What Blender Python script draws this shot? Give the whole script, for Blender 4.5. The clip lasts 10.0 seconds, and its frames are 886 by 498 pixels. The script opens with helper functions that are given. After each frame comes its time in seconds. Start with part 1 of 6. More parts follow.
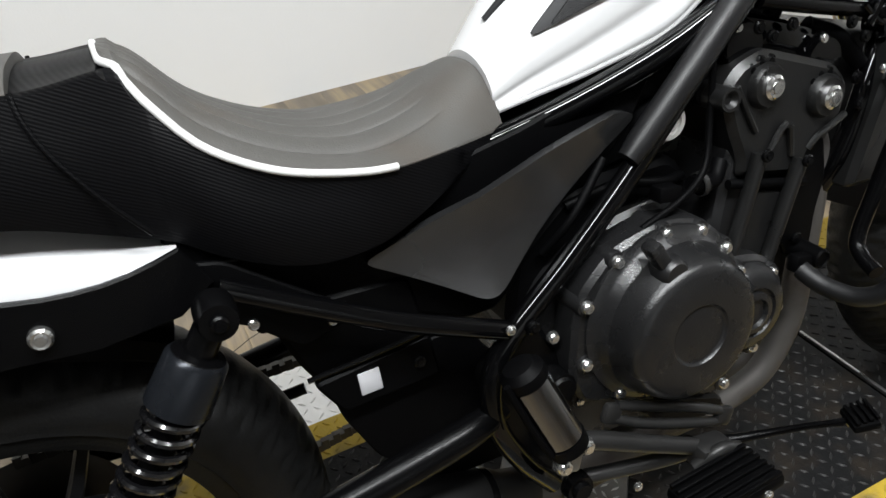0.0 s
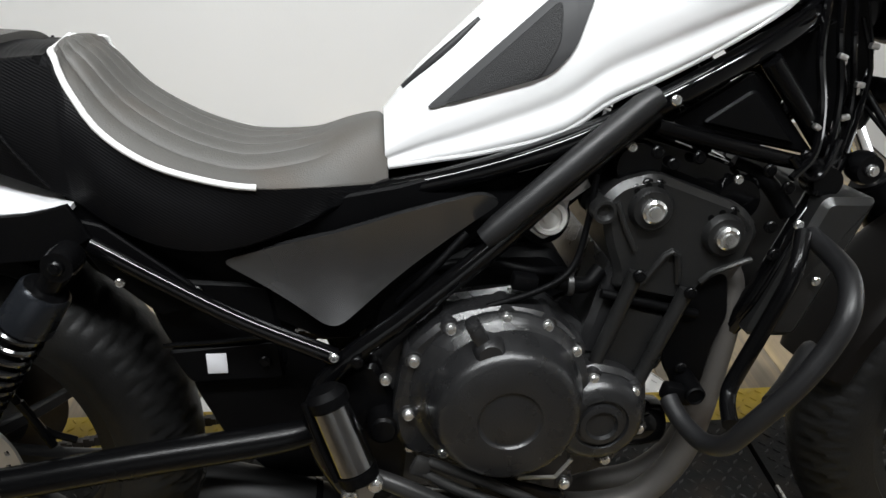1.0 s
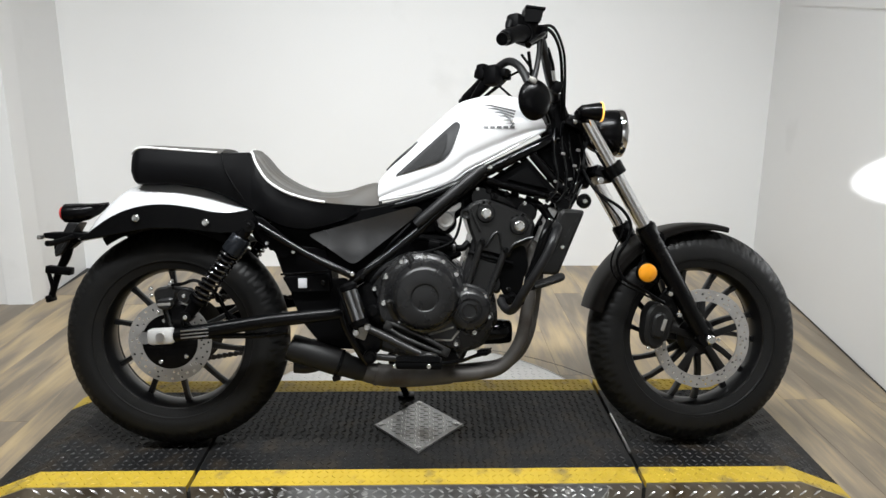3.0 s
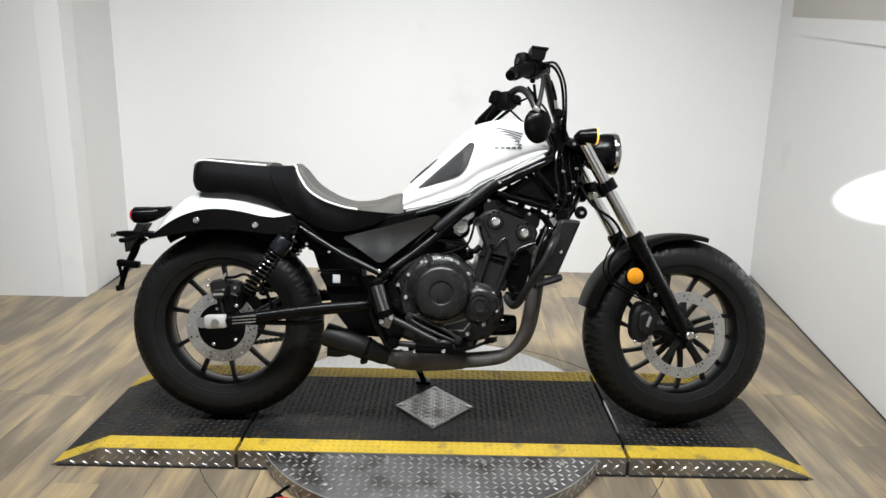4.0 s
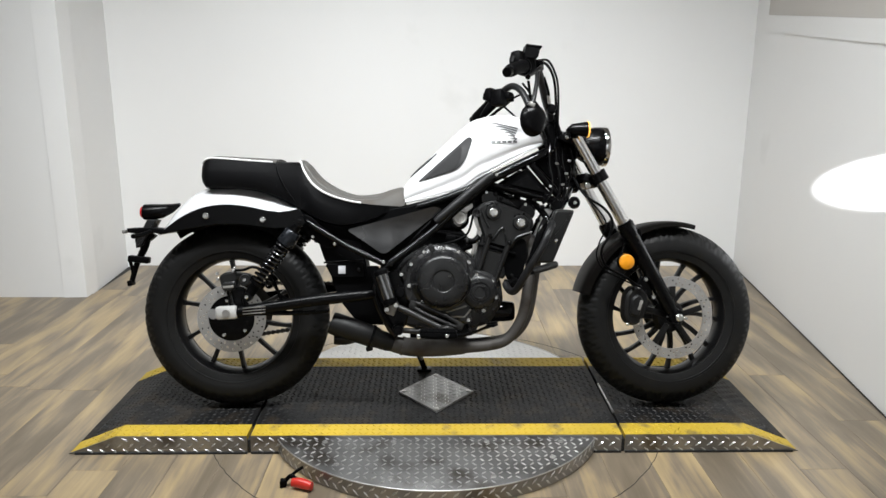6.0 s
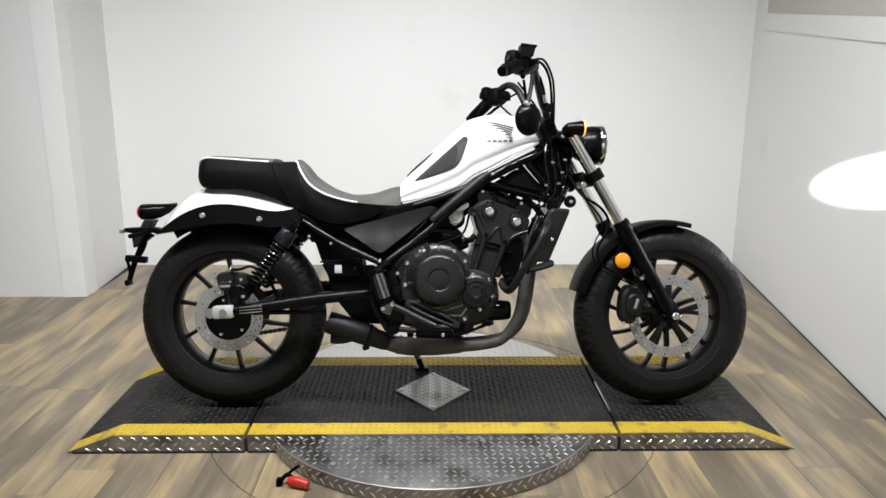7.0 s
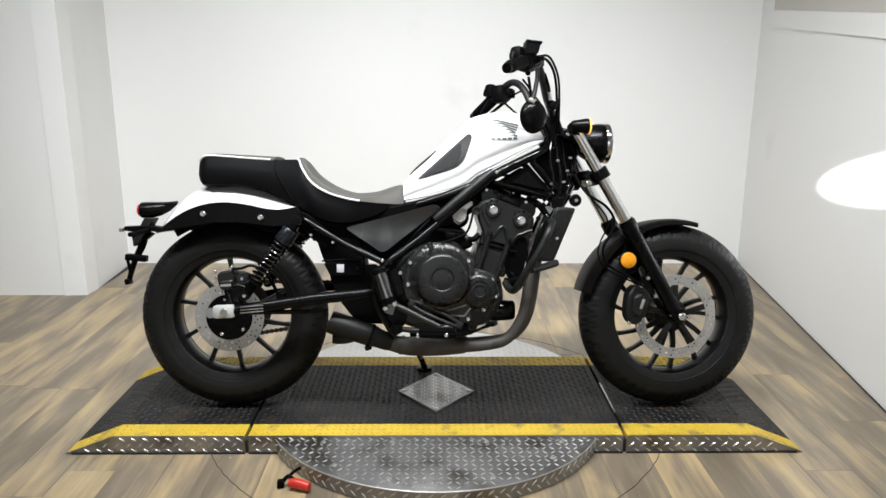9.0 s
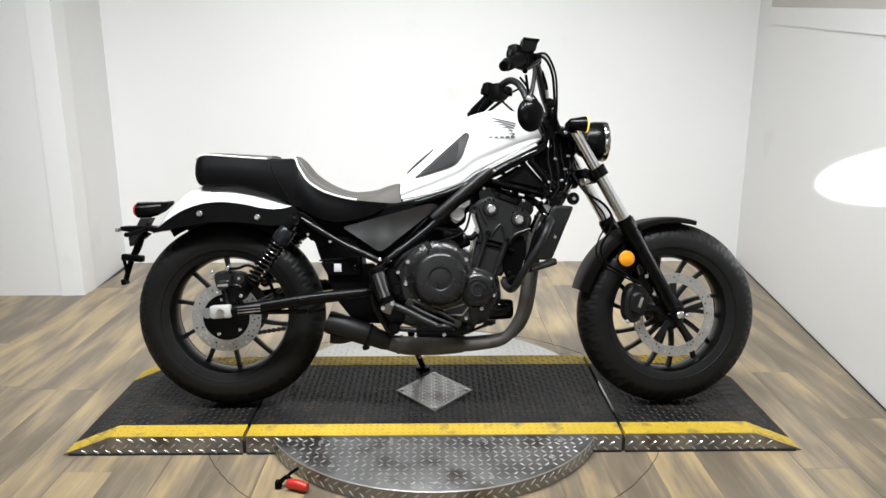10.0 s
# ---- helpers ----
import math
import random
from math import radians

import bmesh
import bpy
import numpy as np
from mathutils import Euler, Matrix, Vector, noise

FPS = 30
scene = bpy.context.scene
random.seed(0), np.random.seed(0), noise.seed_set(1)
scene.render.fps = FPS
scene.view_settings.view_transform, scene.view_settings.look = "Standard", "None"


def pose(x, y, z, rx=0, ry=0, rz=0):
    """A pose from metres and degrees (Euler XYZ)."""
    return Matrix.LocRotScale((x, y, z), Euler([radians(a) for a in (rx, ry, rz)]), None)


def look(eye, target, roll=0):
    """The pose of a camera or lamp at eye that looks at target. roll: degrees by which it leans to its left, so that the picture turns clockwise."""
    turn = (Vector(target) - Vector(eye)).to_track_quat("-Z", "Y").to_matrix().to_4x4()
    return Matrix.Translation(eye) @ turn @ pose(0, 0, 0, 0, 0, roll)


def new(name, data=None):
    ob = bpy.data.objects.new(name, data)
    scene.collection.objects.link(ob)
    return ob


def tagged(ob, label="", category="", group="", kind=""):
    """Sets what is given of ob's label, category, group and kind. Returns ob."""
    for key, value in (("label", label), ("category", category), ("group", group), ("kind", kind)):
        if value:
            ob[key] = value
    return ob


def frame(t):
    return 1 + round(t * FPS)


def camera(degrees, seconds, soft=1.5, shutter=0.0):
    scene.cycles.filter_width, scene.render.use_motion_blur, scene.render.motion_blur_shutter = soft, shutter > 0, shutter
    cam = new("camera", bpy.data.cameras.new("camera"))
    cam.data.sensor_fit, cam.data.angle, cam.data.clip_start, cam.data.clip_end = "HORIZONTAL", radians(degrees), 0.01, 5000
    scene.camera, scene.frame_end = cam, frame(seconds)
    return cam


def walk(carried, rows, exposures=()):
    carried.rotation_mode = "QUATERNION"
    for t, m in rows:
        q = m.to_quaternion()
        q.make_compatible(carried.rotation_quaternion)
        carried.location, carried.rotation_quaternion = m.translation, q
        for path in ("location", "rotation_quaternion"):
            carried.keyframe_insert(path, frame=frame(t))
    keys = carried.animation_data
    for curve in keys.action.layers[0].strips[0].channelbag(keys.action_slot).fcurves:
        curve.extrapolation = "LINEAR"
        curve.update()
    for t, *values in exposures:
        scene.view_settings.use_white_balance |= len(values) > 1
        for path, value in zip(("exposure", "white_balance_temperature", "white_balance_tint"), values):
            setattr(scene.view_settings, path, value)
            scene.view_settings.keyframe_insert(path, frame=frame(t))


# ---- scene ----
cam = camera(62.0, 10.0)
PATH = [
    (0, (-0.451, -0.673, 1.039), (0.18, 0.853, -0.088), -5.9),
    (0.3, (-0.318, -0.665, 1.062), (0.089, 0.886, -0.133), -8.5),
    (0.5, (-0.255, -0.697, 1.065), (0.035, 0.903, -0.099), -5.8),
    (0.8, (-0.156, -0.760, 1.072), (0.009, 0.888, -0.049), 0.1),
    (1, (-0.124, -0.833, 1.077), (0.054, 0.877, 0.057), 1.6),
    (1.2, (-0.092, -0.936, 1.068), (-0.000, 0.814, 0.103), 0.4),
    (1.5, (-0.126, -1.149, 1.067), (-0.031, 0.634, 0.166), -0.1),
    (1.7, (-0.091, -1.288, 1.085), (-0.052, 0.536, 0.264), -1.1),
    (2, (-0.063, -1.484, 1.085), (-0.016, 0.4, 0.415), 0.6),
    (2.2, (-0.025, -1.638, 1.061), (-0.005, 0.257, 0.422), 1.0),
    (2.3, (-0.035, -1.710, 1.025), (-0.001, 0.200, 0.430), 0.8),
    (2.5, (0.025, -1.803, 1.104), (0.052, 0.117, 0.545), 0.5),
    (2.7, (0.023, -1.924, 1.078), (0.08, 0.015, 0.592), -0.0),
    (3.8, (0.046, -2.352, 1.154), (0.021, -0.416, 0.652), 1.2),
    (4, (0.033, -2.404, 1.154), (0.024, -0.459, 0.686), 1.0),
    (4.5, (-0.026, -2.49, 1.144), (-0.006, -0.546, 0.675), 0.2),
    (5, (-0.038, -2.514, 1.144), (-0.005, -0.569, 0.677), 0.5),
    (5.5, (-0.04, -2.52, 1.138), (-0.013, -0.575, 0.669), 0.5),
    (6, (-0.024, -2.519, 1.141), (0.012, -0.573, 0.679), 0.3),
    (7.5, (-0.003, -2.525, 1.143), (0.025, -0.581, 0.672), 0.1),
    (8, (-0.007, -2.515, 1.14), (0.027, -0.573, 0.663), 0.3),
    (8.5, (-0.009, -2.505, 1.141), (0.012, -0.561, 0.671), 0.3),
    (9, (-0.006, -2.492, 1.139), (0.017, -0.548, 0.669), 0.2),
    (9.5, (-0.003, -2.484, 1.14), (0.024, -0.54, 0.668), 0.3),
    (10, (-0.003, -2.483, 1.14), (0.024, -0.541, 0.665), -0.0),
]
EXPOSURES = ((0, -0.36), (1.5, -0.32), (2.5, -0.22), (4.0, -0.07), (6.0, -0.12), (8.0, -0.10), (9.0, 0.0), (10, 0.08))
walk(cam, [(t, look(eye, target, roll)) for t, eye, target, roll in PATH], EXPOSURES)

# ---- world and lights ----
world = bpy.data.worlds.new("room_dark")
scene.world = world
world.use_nodes = True
world.node_tree.nodes["Background"].inputs[0].default_value = (0.9, 0.95, 1.0, 1)
world.node_tree.nodes["Background"].inputs[1].default_value = 0.02

FLOOR = -0.062   # the room's floor; the platform's deck is z = 0
CEIL = 2.75


def lamp(name, kind, m, energy, color=(1, 1, 1), size=(0.3, 0.3), spread=180):
    data = bpy.data.lights.new(name, kind)
    data.energy, data.color = energy, color
    if kind == "AREA":
        data.shape, data.size, data.size_y, data.spread = "RECTANGLE", size[0], size[1], radians(spread)
    ob = new(name, data)
    ob.matrix_world = m
    return ob


# fluorescent ceiling fixtures, assumed and out of view, over and in front of the platform
# the pair at y -3.7 is added fill that brightens the rear wall
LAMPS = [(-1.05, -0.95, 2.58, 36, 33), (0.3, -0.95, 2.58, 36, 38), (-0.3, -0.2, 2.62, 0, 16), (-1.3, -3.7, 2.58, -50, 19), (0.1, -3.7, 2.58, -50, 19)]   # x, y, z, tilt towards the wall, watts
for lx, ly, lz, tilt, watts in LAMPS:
    lamp("unseen_ceiling_tube", "AREA", pose(lx, ly, lz, tilt, 0, -5 if tilt else 0), watts, (0.955, 0.985, 1.0), (1.25, 0.16), 110 if tilt else 180)

# ---- materials ----


def mat(name, base, rough=0.5, metal=0.0, var=0.12, scale=6.0, bump=0.0, bscale=300.0, rvar=0.1, coat=0.0, per_object=0.0, dirt=None, dirt_scale=3.0, dirt_at=0.62, emit=None, emit_strength=0.0, spec=0.5, stretch=(1, 1, 1)):
    m = bpy.data.materials.new(name)
    m.use_nodes = True
    nt = m.node_tree
    n, l = nt.nodes, nt.links
    b = n["Principled BSDF"]
    tc = n.new("ShaderNodeTexCoord")
    mp = n.new("ShaderNodeMapping")
    mp.inputs["Scale"].default_value = stretch
    l.new(tc.outputs["Object"], mp.inputs["Vector"])
    no = n.new("ShaderNodeTexNoise")
    no.inputs["Scale"].default_value, no.inputs["Detail"].default_value = scale, 6
    l.new(mp.outputs[0], no.inputs["Vector"])
    fine = n.new("ShaderNodeTexNoise")
    fine.inputs["Scale"].default_value, fine.inputs["Detail"].default_value = bscale, 3
    l.new(mp.outputs[0], fine.inputs["Vector"])
    mx = n.new("ShaderNodeMix")
    mx.data_type = "RGBA"
    mx.inputs[6].default_value = (*[c * (1 - var) for c in base], 1)
    mx.inputs[7].default_value = (*[min(1, c * (1 + var)) for c in base], 1)
    l.new(no.outputs[0], mx.inputs[0])
    col = mx.outputs[2]
    if dirt:
        dn = n.new("ShaderNodeTexNoise")
        dn.inputs["Scale"].default_value, dn.inputs["Detail"].default_value = dirt_scale, 8
        l.new(mp.outputs[0], dn.inputs["Vector"])
        rp = n.new("ShaderNodeValToRGB")
        rp.color_ramp.elements[0].position, rp.color_ramp.elements[1].position = dirt_at, min(1, dirt_at + 0.16)
        l.new(dn.outputs[0], rp.inputs[0])
        m2 = n.new("ShaderNodeMix")
        m2.data_type = "RGBA"
        l.new(rp.outputs[0], m2.inputs[0])
        l.new(col, m2.inputs[6])
        m2.inputs[7].default_value = (*dirt, 1)
        col = m2.outputs[2]
    if per_object:
        oi = n.new("ShaderNodeObjectInfo")
        mr = n.new("ShaderNodeMapRange")
        mr.inputs[3].default_value, mr.inputs[4].default_value = 1 - per_object, 1 + per_object
        l.new(oi.outputs["Random"], mr.inputs[0])
        m3 = n.new("ShaderNodeVectorMath")
        m3.operation = "SCALE"
        l.new(col, m3.inputs[0])
        l.new(mr.outputs[0], m3.inputs["Scale"])
        col = m3.outputs[0]
    l.new(col, b.inputs["Base Color"])
    rr = n.new("ShaderNodeMapRange")
    rr.inputs[3].default_value, rr.inputs[4].default_value = max(0.02, rough - rvar), min(1, rough + rvar)
    l.new(no.outputs[0], rr.inputs[0])
    l.new(rr.outputs[0], b.inputs["Roughness"])
    b.inputs["Metallic"].default_value = metal
    b.inputs["Coat Weight"].default_value = coat
    b.inputs["Coat Roughness"].default_value = 0.06
    b.inputs["Specular IOR Level"].default_value = spec
    if bump:
        bp = n.new("ShaderNodeBump")
        bp.inputs["Strength"].default_value, bp.inputs["Distance"].default_value = bump, 0.002
        l.new(fine.outputs[0], bp.inputs["Height"])
        l.new(bp.outputs[0], b.inputs["Normal"])
    if emit:
        b.inputs["Emission Color"].default_value = (*emit, 1)
        b.inputs["Emission Strength"].default_value = emit_strength
    return m


M_WALL = mat("white_wall_paint", (0.82, 0.82, 0.815), 0.55, var=0.025, scale=1.3, bump=0.15, bscale=120, dirt=(0.74, 0.74, 0.73), dirt_scale=2.2, dirt_at=0.66)
M_BEIGE = mat("beige_wall_paint", (0.54, 0.515, 0.48), 0.6, var=0.05, scale=2, bump=0.1)
M_CEIL = mat("dark_ceiling_paint", (0.30, 0.30, 0.30), 0.8, var=0.03, scale=3)
M_DECK = mat("worn_black_deck_paint", (0.0072, 0.0072, 0.0076), 0.5, spec=0.2, var=0.4, scale=40, bump=0.45, bscale=120, rvar=0.15, dirt=(0.023, 0.018, 0.0132), dirt_scale=11, dirt_at=0.50)
M_DECKTREAD = mat("worn_deck_tread", (0.046, 0.0455, 0.045), 0.40, metal=0.4, spec=0.3, var=0.5, scale=30, rvar=0.12, dirt=(0.026, 0.0205, 0.0155), dirt_scale=11, dirt_at=0.52)
M_YELLOW = mat("safety_yellow_paint", (0.50, 0.345, 0.028), 0.55, var=0.2, scale=8, bump=0.2, bscale=150, dirt=(0.22, 0.16, 0.045), dirt_scale=14, dirt_at=0.56)
M_ALU = mat("aluminium_plate", (0.32, 0.317, 0.311), 0.36, metal=0.9, var=0.25, scale=9, bump=0.2, bscale=120, rvar=0.14, dirt=(0.13, 0.115, 0.098), dirt_scale=7, dirt_at=0.52)
# same aluminium, lightened to hold the glare of the white wall
M_ALUGLARE = mat("glare_bright_aluminium", (0.80, 0.795, 0.785), 0.34, metal=0.85, var=0.06, scale=7, bump=0.1, bscale=120, rvar=0.08)
M_ALUTREAD = mat("aluminium_tread", (0.62, 0.615, 0.605), 0.33, metal=0.9, var=0.2, scale=25, rvar=0.1)
M_GAP = mat("dark_gap_rubber", (0.015, 0.015, 0.015), 0.7)
M_TYRE = mat("tyre_rubber", (0.0068, 0.0068, 0.0068), 0.48, spec=0.2, var=0.25, scale=30, bump=0.25, bscale=260, rvar=0.08, dirt=(0.010, 0.0096, 0.0088), dirt_scale=18, dirt_at=0.54)
M_GLOSS = mat("gloss_black_paint", (0.0014, 0.0014, 0.0016), 0.075, spec=0.28, var=0.2, rvar=0.04, bump=0.05, bscale=60)
M_SATIN = mat("satin_black_paint", (0.0018, 0.0018, 0.0020), 0.25, spec=0.14, var=0.25, scale=12, bump=0.08, bscale=500, rvar=0.08)
M_MATTE = mat("matte_black_plastic", (0.0013, 0.0013, 0.0015), 0.48, spec=0.06, var=0.3, scale=10, bump=0.2, bscale=700)
M_ENGINE = mat("engine_black_coating", (0.0095, 0.0095, 0.0099), 0.28, spec=0.5, var=0.3, scale=16, bump=0.2, bscale=500, rvar=0.1, dirt=(0.0125, 0.0124, 0.0124), dirt_scale=18, dirt_at=0.58)
M_COVER = mat("side_cover_satin", (0.115, 0.115, 0.118), 0.24, metal=0.9, spec=0.4, var=0.1, scale=5, bump=0.04, bscale=900)
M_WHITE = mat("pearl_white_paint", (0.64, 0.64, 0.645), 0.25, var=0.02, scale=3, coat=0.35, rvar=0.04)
# the tank's white, darkened for the shade under the seat
M_FENDER_SHADE = mat("pearl_white_fender_shaded", (0.50, 0.50, 0.508), 0.26, var=0.02, scale=3, coat=0.35, rvar=0.04)
M_TANKGREY = mat("grey_tank_stripe", (0.40, 0.40, 0.40), 0.3, var=0.04, coat=0.4)
M_BADGE = mat("black_badge_rubber", (0.009, 0.009, 0.0095), 0.55, spec=0.3, var=0.2, scale=30, bump=0.5, bscale=900)
M_BADGEFRAME = mat("dark_grey_badge_frame", (0.018, 0.018, 0.019), 0.5, spec=0.35, var=0.1)
M_EMBLEM = mat("emblem_dark_chrome", (0.09, 0.09, 0.092), 0.35, metal=0.3, var=0.1)
M_SEATGREY = mat("grey_vinyl", (0.072, 0.069, 0.064), 0.52, spec=0.3, var=0.15, scale=9, bump=0.25, bscale=500, dirt=(0.07, 0.062, 0.054), dirt_scale=8, dirt_at=0.55)
M_PIPING = mat("white_vinyl_piping", (0.62, 0.62, 0.605), 0.45, var=0.05)
M_CHROME = mat("chrome", (0.80, 0.80, 0.81), 0.09, metal=1.0, var=0.04, rvar=0.03)
M_BOLT = mat("bright_zinc_bolt", (0.70, 0.70, 0.69), 0.18, metal=0.95, var=0.08, scale=60, rvar=0.06)
M_STEEL = mat("brushed_steel", (0.55, 0.54, 0.53), 0.3, metal=0.95, var=0.12, scale=30, bump=0.1, bscale=800)
M_DISC = mat("brake_disc_steel", (0.50, 0.49, 0.48), 0.36, metal=0.8, var=0.1, scale=25, rvar=0.1, bump=0.1, bscale=600)
M_EXHAUST = mat("heat_stained_header_pipe", (0.088, 0.082, 0.077), 0.6, metal=0.4, spec=0.35, var=0.35, scale=14, rvar=0.1, dirt=(0.05, 0.040, 0.034), dirt_scale=9, dirt_at=0.52)
M_MUFFLER = mat("muffler_black_paint", (0.0048, 0.0047, 0.0046), 0.52, spec=0.3, var=0.3, scale=14, rvar=0.1)
M_ALUCAST = mat("silver_axle_cap", (0.58, 0.575, 0.56), 0.36, metal=0.4, var=0.08, scale=20, rvar=0.08)
# faint emission added to brighten the reflector, which is no lamp
M_AMBER = mat("amber_reflector_glow", (0.62, 0.235, 0.004), 0.3, var=0.2, scale=90, coat=0.3, emit=(1.0, 0.40, 0.02), emit_strength=0.03)
M_AMBERLED = mat("amber_led", (0.9, 0.5, 0.1), 0.3, emit=(1.0, 0.50, 0.08), emit_strength=1.2)
M_RED = mat("red_lens", (0.35, 0.015, 0.015), 0.2, coat=0.5, emit=(1.0, 0.10, 0.11), emit_strength=0.15)
M_REDPLASTIC = mat("red_plastic", (0.55, 0.03, 0.02), 0.35, var=0.12)
M_WHITELABEL = mat("white_label", (0.5, 0.5, 0.52), 0.45, var=0.05)
M_LENS = mat("headlamp_glass", (0.85, 0.87, 0.9), 0.08, var=0.02, coat=0.8, emit=(0.95, 0.97, 1.0), emit_strength=1.2)
M_DIAL = mat("bright_cast_dial", (0.62, 0.61, 0.59), 0.4, metal=0.3, var=0.15, scale=60)
M_GREYPART = mat("cast_grey_metal", (0.30, 0.29, 0.27), 0.45, metal=0.5, var=0.2, scale=25)
M_GUARD = mat("satin_charcoal_guard", (0.0046, 0.0040, 0.0036), 0.42, spec=0.06, var=0.2, scale=10, bump=0.05, bscale=500)
M_CAN = mat("blue_grey_shock_body", (0.016, 0.018, 0.022), 0.27, metal=0.6, spec=0.4, var=0.15, scale=20, rvar=0.06)
M_SPRING = mat("gloss_black_spring", (0.004, 0.004, 0.0045), 0.14, spec=0.9, var=0.2, rvar=0.05)
M_BAR = mat("textured_charcoal_bar", (0.0065, 0.0065, 0.0070), 0.42, spec=0.35, var=0.2, scale=20, bump=0.15, bscale=700)
M_WHEEL = mat("wheel_black_paint", (0.0035, 0.0035, 0.0038), 0.33, spec=0.4, var=0.2, rvar=0.07)
M_RIMEDGE = mat("rim_edge_dark_grey", (0.035, 0.035, 0.037), 0.42, metal=0.3, var=0.2)
M_HEAD = mat("cylinder_head_black_coating", (0.0078, 0.0078, 0.0078), 0.31, spec=0.45, var=0.25, scale=16, bump=0.15, bscale=600, rvar=0.1)
M_DARKCHROME = mat("dark_chrome_sleeve", (0.24, 0.24, 0.245), 0.17, metal=1.0, var=0.06, rvar=0.04)
M_CONTROL = mat("grey_cast_foot_control", (0.035, 0.0345, 0.034), 0.36, metal=0.6, spec=0.4, var=0.25, scale=30, rvar=0.08)
M_CHAIN = mat("chain_dark_steel", (0.06, 0.055, 0.05), 0.45, metal=0.8, var=0.3, scale=40)
# tone picked for the bounce it gives to glossy parts
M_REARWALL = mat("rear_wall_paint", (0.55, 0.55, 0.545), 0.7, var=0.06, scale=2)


def seat_cloth():
    m = mat("ribbed_black_vinyl", (0.0024, 0.0024, 0.0028), 0.46, var=0.25, spec=0.10, scale=12, bump=0.3, bscale=300)
    nt = m.node_tree
    n, l = nt.nodes, nt.links
    wv = n.new("ShaderNodeTexWave")
    wv.inputs["Scale"].default_value, wv.inputs["Distortion"].default_value = 105.0, 0.6
    wv.bands_direction = "Z"
    tc = n.new("ShaderNodeTexCoord")
    mp = n.new("ShaderNodeMapping")
    mp.inputs["Rotation"].default_value = (0, radians(-33), 0)
    l.new(tc.outputs["Object"], mp.inputs[0])
    l.new(mp.outputs[0], wv.inputs[0])
    bp = n.new("ShaderNodeBump")
    bp.inputs["Strength"].default_value, bp.inputs["Distance"].default_value = 0.24, 0.001
    l.new(wv.outputs[0], bp.inputs["Height"])
    l.new(bp.outputs[0], n["Principled BSDF"].inputs["Normal"])
    return m


M_SEAT = seat_cloth()


def plank_wood():
    """Mottled oak-look vinyl: long soft blotches between honey and grey-brown, with fine streaks; every plank differs."""
    m = bpy.data.materials.new("oak_vinyl_plank")
    m.use_nodes = True
    nt = m.node_tree
    n, l = nt.nodes, nt.links
    b = n["Principled BSDF"]
    tc, oi = n.new("ShaderNodeTexCoord"), n.new("ShaderNodeObjectInfo")
    sc = n.new("ShaderNodeVectorMath")
    sc.operation = "SCALE"
    sc.inputs[0].default_value = (37, 53, 11)
    l.new(oi.outputs["Random"], sc.inputs["Scale"])

    def noise(stretch, scale, detail, distort):
        mp = n.new("ShaderNodeMapping")
        mp.inputs["Scale"].default_value = stretch
        l.new(tc.outputs["Object"], mp.inputs["Vector"])
        l.new(sc.outputs[0], mp.inputs["Location"])
        t = n.new("ShaderNodeTexNoise")
        t.inputs["Scale"].default_value, t.inputs["Detail"].default_value, t.inputs["Distortion"].default_value = scale, detail, distort
        l.new(mp.outputs[0], t.inputs["Vector"])
        return t.outputs[0]

    def math_node(op, a, c):
        q = n.new("ShaderNodeMath")
        q.operation = op
        for k, v in enumerate((a, c)):
            if isinstance(v, (int, float)):
                q.inputs[k].default_value = v
            else:
                l.new(v, q.inputs[k])
        return q.outputs[0]

    blotch = noise((8.0, 1.2, 1), 1.7, 6, 0.3)
    streak = noise((55.0, 2.2, 1), 1.6, 6, 0.3)
    tone = math_node("ADD", blotch, math_node("MULTIPLY", math_node("SUBTRACT", oi.outputs["Random"], 0.5), 0.16))
    tone = math_node("ADD", tone, math_node("MULTIPLY", math_node("SUBTRACT", streak, 0.5), 0.30))
    rp = n.new("ShaderNodeValToRGB")
    e = rp.color_ramp.elements
    e[0].position, e[0].color = 0.30, (0.150, 0.120, 0.083, 1)
    e[1].position, e[1].color = 0.74, (0.440, 0.330, 0.185, 1)
    for p, c in ((0.43, (0.195, 0.157, 0.112)), (0.52, (0.275, 0.213, 0.138)), (0.61, (0.355, 0.268, 0.152))):
        e.new(p).color = (*c, 1)
    l.new(tone, rp.inputs[0])
    l.new(rp.outputs[0], b.inputs["Base Color"])
    mr = n.new("ShaderNodeMapRange")
    mr.inputs[3].default_value, mr.inputs[4].default_value = 0.24, 0.46
    l.new(streak, mr.inputs[0])
    l.new(mr.outputs[0], b.inputs["Roughness"])
    bp = n.new("ShaderNodeBump")
    bp.inputs["Strength"].default_value, bp.inputs["Distance"].default_value = 0.12, 0.001
    l.new(streak, bp.inputs["Height"])
    l.new(bp.outputs[0], b.inputs["Normal"])
    return m


M_PLANK = plank_wood()

# ---- mesh tools ----


def mesh_from(verts, faces, smooth=True):
    me = bpy.data.meshes.new("mesh")
    me.from_pydata([tuple(map(float, v)) for v in verts], [], [tuple(f) for f in faces])
    me.validate()
    me.update()
    if smooth:
        me.shade_smooth()
        me.set_sharp_from_angle(angle=radians(38))
    return me


